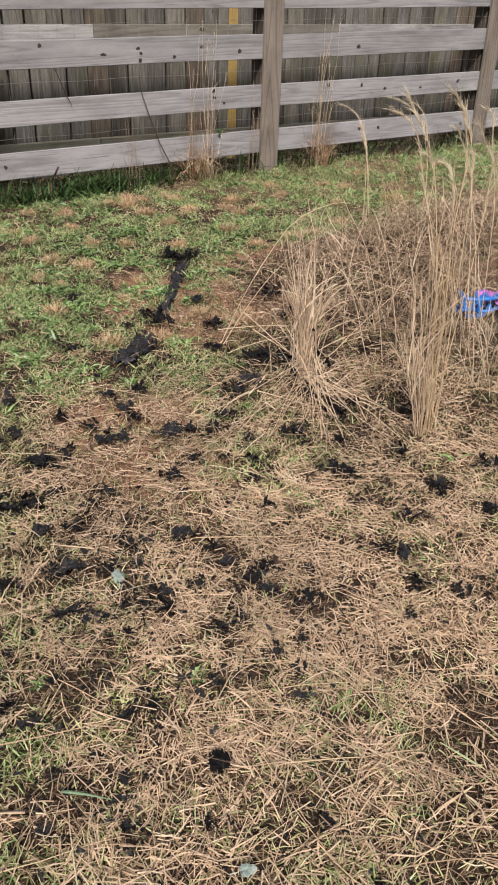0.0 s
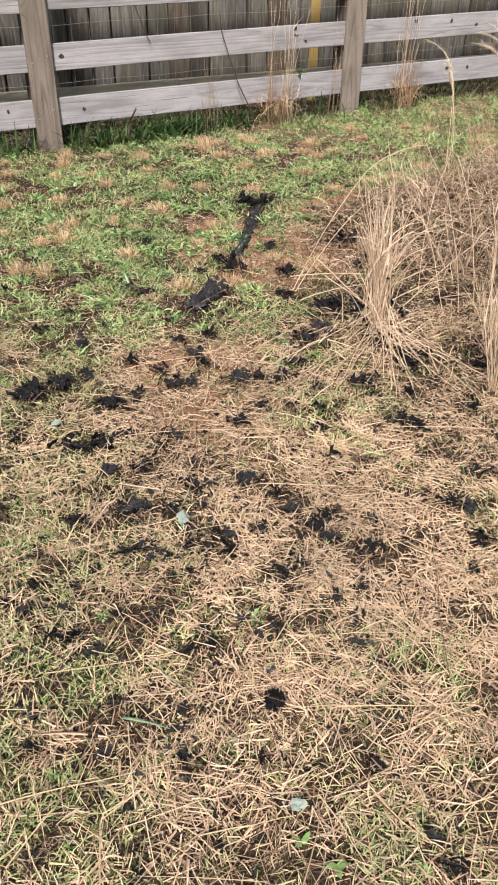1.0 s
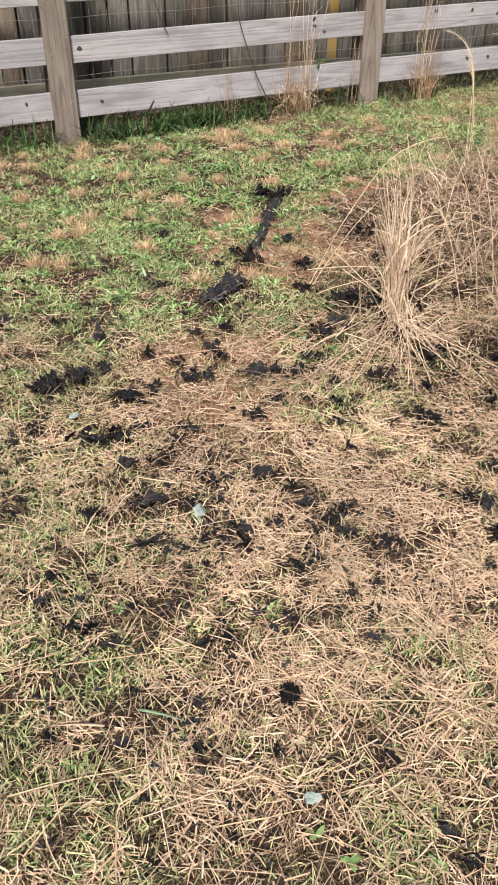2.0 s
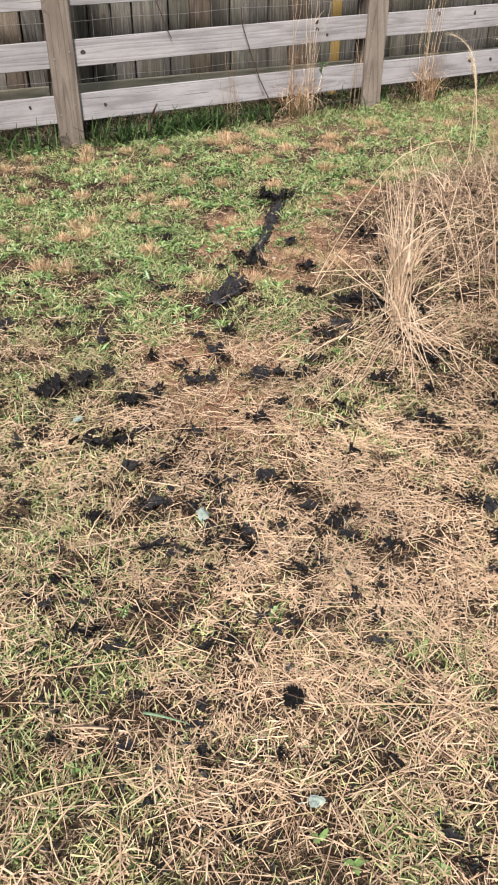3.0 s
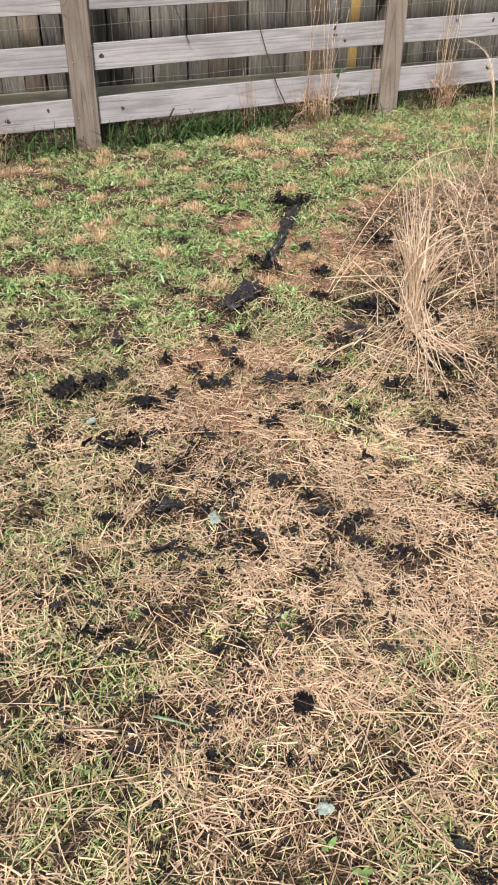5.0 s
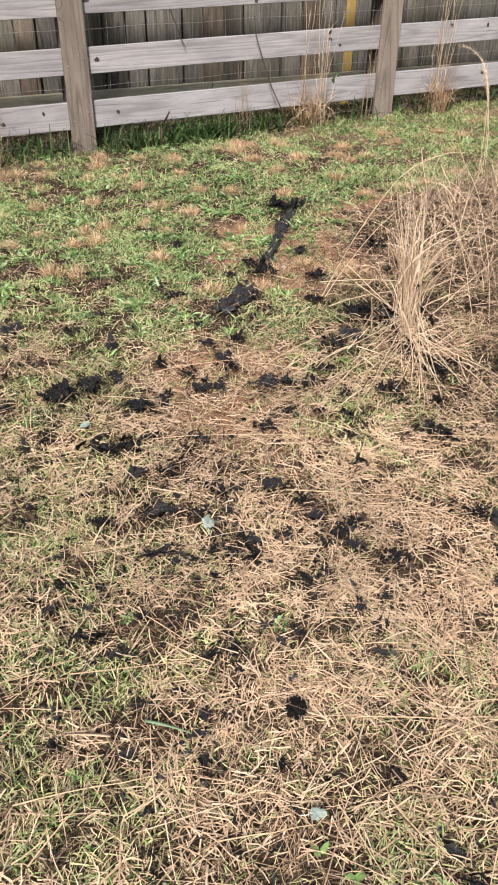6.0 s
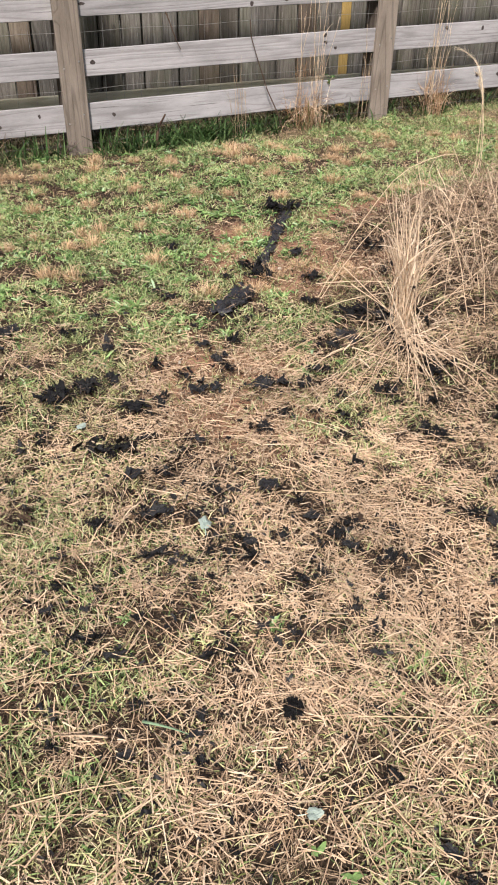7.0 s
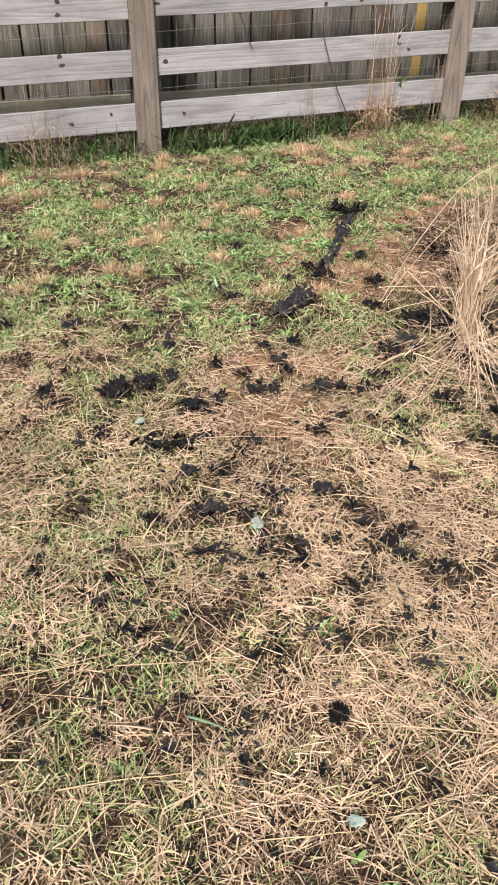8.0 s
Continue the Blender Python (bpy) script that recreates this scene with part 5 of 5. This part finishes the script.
def tall_stems(name, x, y, label, seed, short, spread, lean, heights, tall, mat, bushy=0, splay=0.03, leafy=0):
    """A clump of upright stems; tall: rows of lean to the right, height and droop of its feathery stems."""
    root = clump_root(name, x, y, label)
    r = np.random.RandomState(seed)
    if short:
        n = short
        foot = RIGHT0 * r.normal(0, spread, (n, 1)) + AHEAD0 * r.normal(0, spread * 0.7, (n, 1))
        top = foot * 1.25 + RIGHT0 * r.normal(lean, splay, (n, 1)) + AHEAD0 * r.normal(0, splay, (n, 1))
        top[:, 2] = r.uniform(*heights, n)
        c = bend(foot, (foot + top) / 2 + r.normal(0, 0.01, (n, 3)), top)
        for q in c:
            v, f = tubes(q[None], r.uniform(0.0010, 0.0021), 3, 0.5)
            put_mesh("stem", raw_mesh("stem", v, f), mat, root)
        v, f = plume(c, 18, r, 0.06, 0.3)
        if leafy:
            k = leafy
            pick_q = c[r.randint(0, n, k), r.randint(1, 7, k)]
            v, f = merged((v, f), ribbons(pick_q, r.rand(k) * TAU, r.uniform(0.9, 1.5, k), r.uniform(0.06, 0.2, k), r.uniform(0.0012, 0.0032, k), -r.gamma(1.2, 0.5, k), 5, 0.75, r.normal(0, 0.5, k), r.normal(0, 0.5, k)))
        if bushy:
            k = bushy
            b = RIGHT0 * r.normal(0, spread * 1.3, (k, 1)) + AHEAD0 * r.normal(0, spread, (k, 1))
            b[:, 2] = r.uniform(0, 0.18, k)
            v, f = merged((v, f), ribbons(b, r.rand(k) * TAU, r.uniform(0.3, 1.5, k), r.uniform(0.07, 0.26, k), r.uniform(0.0015, 0.0035, k), r.normal(-1.6, 0.8, k), 4, 0.7, r.normal(0, 0.6, k), r.normal(0, 1.0, k)))
        tagged(put_mesh("foliage", raw_mesh("foliage", v, f), mat, root), kind="stuff")
    if tall:
        p0, p1, p2 = [], [], []
        for right, h, drop in tall:
            foot = RIGHT0 * r.normal(0, spread) + AHEAD0 * r.normal(0, spread)
            up = foot + RIGHT0 * (right - drop * 0.2) + np.array([0, 0, h * 0.98])
            p0.append(foot)
            p1.append(up)
            p2.append(foot + RIGHT0 * (right + drop) + AHEAD0 * r.normal(0, 0.02) + np.array([0, 0, h]))
        c = bend(np.array(p0), np.array(p1), np.array(p2), 14)
        for q in c:
            v, f = tubes(q[None], 0.0020, 4, 0.4)
            stem = put_mesh("tall_stem", raw_mesh("tall_stem", v, f), mat, root)
            v, f = plume(q[None], 170, r, 0.042, 0.5)
            tagged(put_mesh("seed_head", raw_mesh("seed_head", v, f), PLUME, stem, "pale feathery seed head"), kind="stuff")
    return root


tall_stems("grass_clump", 1.640, 1.505, "narrow golden clump of tall dry grass with feathery heads", 81, 10, 0.014, -0.01, (0.40, 0.80),
           [(-0.05, 0.98, -0.12), (-0.01, 1.0, -0.08), (0.01, 0.96, -0.05), (-0.10, 0.95, -0.13), (0.05, 0.90, 0.02), (-0.03, 0.82, -0.04)], GOLD, 10, 0.022, 60)
tall_stems("grass_clump", 1.628, 1.52, "paler leafy dry grass beside the golden clump", 89, 11, 0.012, -0.055, (0.30, 0.68), [], STEM, 12, 0.03, 120)
tall_stems("grass_clump", 2.75, 3.19, "few thin dry stems with drooping feathery heads on the mound", 82, 0, 0.02, 0, (0.3, 0.5), [(-0.05, 0.65, -0.14), (-0.03, 0.54, -0.05), (-0.02, 0.50, -0.02)], STEM)
tall_stems("grass_clump", 2.90, 2.96, "few thin dry stems with drooping feathery heads on the mound", 83, 0, 0.02, 0, (0.3, 0.5), [(0.0, 0.66, -0.22), (0.01, 0.64, -0.12), (0.05, 0.42, -0.10)], STEM)
tall_stems("grass_clump", 2.25, 1.95, "loose clump of tall dry stems with drooping feathery heads", 84, 10, 0.04, -0.02, (0.2, 0.42), [(-0.07, 0.80, -0.09), (-0.05, 0.86, -0.07)], STEM, 0, 0.06, 40)
tall_stems("grass_clump", 2.08, 1.66, "leaning pale dry stems beside a tangle of blue cord", 85, 9, 0.03, -0.06, (0.15, 0.42), [(-0.16, 0.88, -0.10), (-0.12, 0.78, -0.02)], STEM, 30, 0.07, 40)
tall_stems("grass_clump", 2.35, 2.75, "sparse dry grass standing on the mound", 86, 8, 0.16, 0.0, (0.08, 0.24), [], STEM, 0, 0.06, 30)
tall_stems("grass_clump", 2.05, 2.35, "sparse dry grass standing on the mound", 87, 8, 0.14, -0.02, (0.08, 0.30), [], STEM, 0, 0.08, 40)
tall_stems("grass_clump", 3.0, 2.5, "sparse dry grass standing on the mound", 88, 7, 0.2, 0.0, (0.08, 0.22), [], STEM, 0, 0.06, 30)
for k, (x, y, high, count) in enumerate(((2.2, 2.3, 0.30, 6), (2.35, 2.62, 0.36, 7), (2.65, 2.75, 0.34, 7), (2.6, 2.35, 0.28, 6), (3.1, 2.8, 0.34, 7), (2.35, 2.95, 0.26, 6))):
    tall_stems("grass_clump", x, y, "loose brown dry grass bending over the mound", 101 + k, count, 0.09, 0.02, (0.05, high * 0.8), [], TANGLE, 120, 0.16)
# weeds along the fence
tall_stems("dry_weed", 2.60, 4.76, "bushy russet dry weed growing against the rail fence", 91, 18, 0.05, 0.0, (0.10, 0.46), [], RUSSET, 150)
tall_stems("dry_weed", 2.66, 4.77, "thin pale dry stalks against the rail fence", 92, 13, 0.05, 0.03, (0.4, 1.0), [], STEM, 60, 0.05, 20)
tall_stems("dry_weed", 3.60, 4.76, "bushy russet dry weed growing against the rail fence", 93, 18, 0.035, 0.01, (0.10, 0.45), [], RUSSET, 110)
tall_stems("dry_weed", 3.62, 4.78, "thin pale dry stalks against the rail fence", 97, 11, 0.035, 0.03, (0.4, 1.05), [], STEM, 40, 0.05, 16)
tall_stems("dry_weed", 0.47, 4.74, "thin pale dry stalks against the rail fence", 94, 12, 0.07, 0.02, (0.15, 0.66), [], STALK, 120, 0.05)
tall_stems("dry_weed", 3.02, 4.77, "thin pale dry stalks against the rail fence", 95, 6, 0.03, 0.02, (0.2, 0.62), [], STALK)
tall_stems("dry_weed", 2.15, 4.77, "thin pale dry stalks against the rail fence", 96, 7, 0.06, -0.02, (0.2, 0.5), [], STALK)
tall_stems("dry_weed", 3.30, 3.55, "low russet weed behind the mound", 98, 12, 0.04, -0.02, (0.1, 0.30), [], RUSSET, 40)


def dead_stalk(points, radius, label):
    c = np.array([points], float)
    v, f = tubes(c, radius, 6, 0.5)
    tagged(put_mesh("dead_stalk", raw_mesh("dead_stalk", v, f), ROT_AND_SHADE), label, "dead stalk")


dead_stalk([(2.44, 4.74, 0.02), (2.40, 4.77, 0.16), (2.33, 4.79, 0.30), (2.27, 4.80, 0.46), (2.22, 4.805, 0.60), (2.21, 4.805, 0.70)], 0.0045, "thick brown dead stalk leaning on the rail fence")

dead_stalk([(1.575, 4.79, 0.0), (1.585, 4.795, 0.10), (1.61, 4.80, 0.15), (1.645, 4.805, 0.20)], 0.010, "charred dark stub leaning on the rail fence")
dead_stalk([(1.685, 4.84, 0.745), (1.70, 4.825, 0.70), (1.735, 4.815, 0.60), (1.765, 4.812, 0.545)], 0.004, "short dark twig hooked over the fence rail")


def ivy_sprig(x, z):
    root = new("ivy_sprig")
    root.location = (x, 4.868, z)
    tagged(root, "small green leafy sprig growing through the wire mesh", "sprig")
    r = np.random.RandomState(12)
    for k in range(7):
        b = np.array([[r.uniform(-0.02, 0.02), r.uniform(-0.012, 0.0), r.uniform(-0.03, 0.02)]])
        v, f = ribbons(b, r.uniform(-3.4, 0.3), r.uniform(-0.3, 0.9), r.uniform(0.025, 0.045), r.uniform(0.016, 0.026), -0.5, 4, 0.5, r.normal(0, 0.3), belly=True)
        put_mesh("leaf_blade", raw_mesh("leaf_blade", v, f), LONG_GREEN, root)
    v, f = tubes(np.array([[(0.0, 0.02, -0.30), (0.01, 0.01, -0.15), (0, 0, 0)]]), 0.002, 4)
    put_mesh("stem", raw_mesh("stem", v, f), LONG_GREEN, root)


ivy_sprig(2.814, 0.345)

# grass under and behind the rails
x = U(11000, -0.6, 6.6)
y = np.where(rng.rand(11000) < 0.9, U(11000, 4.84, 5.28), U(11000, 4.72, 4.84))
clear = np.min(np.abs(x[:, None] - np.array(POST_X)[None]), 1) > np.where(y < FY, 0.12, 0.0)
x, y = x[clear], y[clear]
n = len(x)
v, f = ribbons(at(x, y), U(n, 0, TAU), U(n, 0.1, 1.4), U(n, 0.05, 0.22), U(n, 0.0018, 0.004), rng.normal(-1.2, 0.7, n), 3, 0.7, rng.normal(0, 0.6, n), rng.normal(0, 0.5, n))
# near-black brown: dark litter plus the shade below the rail, in the colour
stuff("long_dry_grass", v, f, UNDER, "long brown dead grass left under the rail fence, darkened for the shade there", "dead grass")
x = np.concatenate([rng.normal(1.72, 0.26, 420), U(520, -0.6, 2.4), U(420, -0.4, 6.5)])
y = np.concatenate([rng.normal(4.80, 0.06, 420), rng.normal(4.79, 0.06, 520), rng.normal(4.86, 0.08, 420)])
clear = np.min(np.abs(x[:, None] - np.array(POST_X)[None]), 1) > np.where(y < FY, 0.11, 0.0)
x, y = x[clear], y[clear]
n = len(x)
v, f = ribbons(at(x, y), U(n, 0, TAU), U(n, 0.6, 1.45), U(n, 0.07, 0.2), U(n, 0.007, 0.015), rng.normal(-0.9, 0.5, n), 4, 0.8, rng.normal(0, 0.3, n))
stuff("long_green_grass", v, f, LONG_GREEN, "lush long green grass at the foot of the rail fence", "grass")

# long single straws lying on top
x, y = scatter(9, lambda x, y: np.clip(strawness(x, y) * 1.6, 0, 1), (-0.2, 2.4, 0.4, 2.4))
n = len(x)
h = rng.normal(-0.5, 0.7, n)
ln = U(n, 0.16, 0.42)
p0 = at(x, y, 0.028)
p2 = at(x + np.cos(h) * ln, y + np.sin(h) * ln, 0.026)
mid = (p0 + p2) / 2 + np.stack([rng.normal(0, 0.015, n), rng.normal(0, 0.015, n), U(n, 0.0, 0.03)], 1)
v, f = tubes(bend(p0, mid, p2), U(n, 0.001, 0.0017), 4, 0.5)
stuff("long_straws", v, f, STRAW, "long single dry stems lying across the straw", "straw")

for x0, y0, x1, y1 in [(0.751, 1.395, 1.003, 1.26), (0.892, 1.217, 1.082, 1.134), (0.999, 1.255, 1.14, 1.033), (0.626, 0.991, 0.97, 0.83), (0.678, 0.895, 0.8, 0.833), (0.564, 0.856, 0.55, 0.581), (0.547, 0.577, 0.569, 0.489), (0.462, 0.618, 0.471, 0.486), (0.655, 0.649, 0.809, 0.633), (0.687, 0.609, 0.68, 0.477), (0.258, 0.646, 0.412, 0.604), (0.586, 0.747, 0.811, 0.639), (-0.103, 1.117, 0.08, 1.086), (-0.113, 1.006, 0.073, 1.081), (-0.034, 0.837, 0.28, 0.774), (0.014, 1.019, 0.07, 0.92)]:
    p0, p2 = at(np.array([x0]), np.array([y0]), 0.026), at(np.array([x1]), np.array([y1]), 0.024)
    p1 = (p0 + p2) / 2 + np.array([[pick.uniform(-0.012, 0.012), pick.uniform(-0.012, 0.012), pick.uniform(0.0, 0.012)]])
    v, f = tubes(bend(p0, p1, p2), pick.uniform(0.001, 0.0017), 4, 0.5)
    tagged(put_mesh("loose_straw", raw_mesh("loose_straw", v, f), GOLD), "long thin dry grass stem lying on the straw", "straw", "long stems on the straw")


def broad_blade(x0, y0, x1, y1, width, mat, label):
    d = math.hypot(x1 - x0, y1 - y0)
    v, f = ribbons(at(np.array([x0]), np.array([y0]), 0.03), math.atan2(y1 - y0, x1 - x0), 0.12, d, width, -0.3, 6, 0.8, 0.25)
    bm = bmesh.new()
    me = raw_mesh("grass_sprig", v, f)
    bm.from_mesh(me)
    bpy.data.meshes.remove(me)
    bmesh.ops.solidify(bm, geom=list(bm.faces), thickness=0.0006)
    tagged(part("grass_sprig", bm, mat), label, "grass sprig")


broad_blade(0.216, 0.898, 0.285, 0.838, 0.0055, BLUE_GREEN, "single broad bluish-green grass blade lying on the straw")
broad_blade(0.15, 0.894, 0.074, 0.93, 0.008, STRAW, "single broad dry tan grass blade lying on the straw")

# ---- small things ----
def weed_sprig(x, y, size, count, seed, label):
    """A small weed with a few broad leaves, each on its own."""
    root = clump_root("weed_sprig", x, y, label, "weed")
    r = np.random.RandomState(seed)
    for k in range(count):
        b = np.array([[*r.normal(0, 0.15 * size, 2), 0.012 + r.uniform(0, 0.3) * size]])
        v, f = ribbons(b, k * 2.4 + r.normal(0, 0.3), r.uniform(0.3, 0.9), size * r.uniform(0.7, 1.2), size * r.uniform(0.35, 0.5), -0.8, 4, 0.5, r.normal(0, 0.25), belly=True)
        put_mesh("leaf_blade", raw_mesh("leaf_blade", v, f), WEED, root)


SPRIG_LABEL = "small broad-leaved green weed growing through the straw"
for k, (x, y, size, count) in enumerate(((0.435, 0.51, 0.024, 5), (0.40, 0.57, 0.02, 4), (0.68, 0.76, 0.018, 4), (0.72, 0.70, 0.016, 4), (1.60, 1.34, 0.045, 2), (2.0, 2.91, 0.05, 5), (1.18, 1.60, 0.022, 5), (0.07, 0.86, 0.02, 5), (0.55, 0.44, 0.022, 4))):
    weed_sprig(x, y, size, count, 300 + k, SPRIG_LABEL if k != 5 else "dark green leafy sprig beside the dry sheaf")

def lobed_leaf(x, y, size, turn, lobes=5, depth=0.17, label="pale grey-green lobed leaf lying on the straw"):
    bm = bmesh.new()
    rim = []
    for k in range(36):
        a = k * TAU / 36
        r = 0.5 * (0.80 + depth * math.cos(lobes * a) + 0.05 * math.cos(9 * a + 1))
        rim.append(bm.verts.new((r * math.cos(a) * 1.15, r * math.sin(a) * 0.85, 0.07 * math.sin(2 * a) + 0.03 * math.cos(3 * a))))
    inner = [bm.verts.new((v.co.x * 0.5, v.co.y * 0.5, v.co.z * 0.3 + 0.04)) for v in rim]
    mid = bm.verts.new((0, 0, 0.0))
    for k in range(36):
        j = (k + 1) % 36
        bm.faces.new([rim[k], rim[j], inner[j], inner[k]])
        bm.faces.new([inner[k], inner[j], mid])
    bmesh.ops.solidify(bm, geom=list(bm.faces), thickness=0.02)
    ob = part("leaf", bm, PALE_LEAF)
    ob.matrix_basis = pose(x, y, float(ground_z(x, y)) + 0.034, 9, -6, turn)
    ob.scale = (size, size, size)
    bm = bmesh.new()
    bmesh.ops.create_cone(bm, segments=6, radius1=0.03, radius2=0.018, depth=0.5, cap_ends=True, matrix=pose(-0.7, 0, 0.02, 0, 90, 0))
    part("stalk", bm, PALE_LEAF, ob)
    return tagged(ob, label, "leaf", "pale fallen leaves")


lobed_leaf(0.522, 1.352, 0.044, 70, 5, 0.11)
lobed_leaf(0.42, 0.615, 0.03, -20, 3, 0.12)
lobed_leaf(0.36, 1.905, 0.032, 30, 3, 0.1)


def lump(name, x, y, sx, sy, sz, mat, seed, label, category, lift=0.0):
    bm = bmesh.new()
    bmesh.ops.create_icosphere(bm, subdivisions=3, radius=0.5)
    for v in bm.verts:
        v.co *= 1 + 0.25 * noise.noise(v.co * 2.1 + Vector((seed, 0, 0))) + 0.10 * noise.noise(v.co * 6 + Vector((0, seed, 0)))
        v.co.z = max(v.co.z, -0.3)
    ob = part(name, bm, mat, smooth=True)
    ob.matrix_basis = pose(x, y, float(ground_z(x, y)) + sz * 0.28 + lift, 4, -5, seed * 40)
    ob.scale = (sx, sy, sz)
    return tagged(ob, label, category)


lump("flat_stone", 3.84, 3.36, 0.26, 0.16, 0.05, STONE, 2, "flat pale tan stone lying behind the mound", "stone", 0.02)
lump("pebble", 1.41, 2.74, 0.016, 0.012, 0.012, WHITE_BIT, 4, "small whitish pebble on the soil beside the fabric strip", "pebble", 0.012)
lump("pebble", 0.75, 2.15, 0.014, 0.010, 0.010, WHITE_BIT, 6, "small whitish pebble on the soil beside torn fabric", "pebble", 0.015)


def cord_tangle(x, y):
    root = clump_root("cord_bundle", x, y, "tangled bundle of blue cord with purple and pink fabric", "cord bundle")
    r = np.random.RandomState(33)
    t = np.linspace(0, 1, 700)
    a = [r.rand(3) * TAU for _ in range(3)]
    q = np.stack([0.085 * np.sin(t * 37 + 2.6 * np.sin(t * 13) + a[0][0]) * (0.6 + 0.4 * np.sin(t * 9)), 0.055 * np.sin(t * 53 + 1.7 * np.sin(t * 21) + a[0][1]), 0.062 + 0.042 * np.sin(t * 31 + 1.9 * np.sin(t * 17) + a[0][2])], 1)
    line = RIGHT0 * q[:, :1] + AHEAD0 * q[:, 1:2] + np.array([0, 0, 1.0]) * q[:, 2:]
    v, f = tubes(line[None], 0.0085, 6, 1.0)
    put_mesh("cord", raw_mesh("cord", v, f), BLUE, root, "loops of blue cord")
    for name, mat, off, sx, sy, seed in (("purple_cloth", PURPLE, (0.055, 0.01, 0.112), 0.12, 0.08, 1), ("pink_cloth", PINK, (0.13, -0.05, 0.07), 0.10, 0.09, 2)):
        bm = bmesh.new()
        bmesh.ops.create_grid(bm, x_segments=14, y_segments=12, size=0.5)
        for w in bm.verts:
            rad = (w.co.x ** 2 + w.co.y ** 2)
            w.co.z = 0.22 * noise.noise((w.co.x * 3 + seed, w.co.y * 3, 0.5)) + 0.15 * noise.noise((w.co.x * 7, w.co.y * 7, seed)) - 1.3 * rad
        bmesh.ops.solidify(bm, geom=list(bm.faces), thickness=0.03)
        ob = part(name, bm, mat, root, smooth=True)
        p = RIGHT0 * off[0] + AHEAD0 * off[1]
        ob.matrix_basis = pose(p[0], p[1], off[2], 8, 10, -32)
        ob.scale = (sx, sy, 0.07)


cord_tangle(2.47, 2.10)
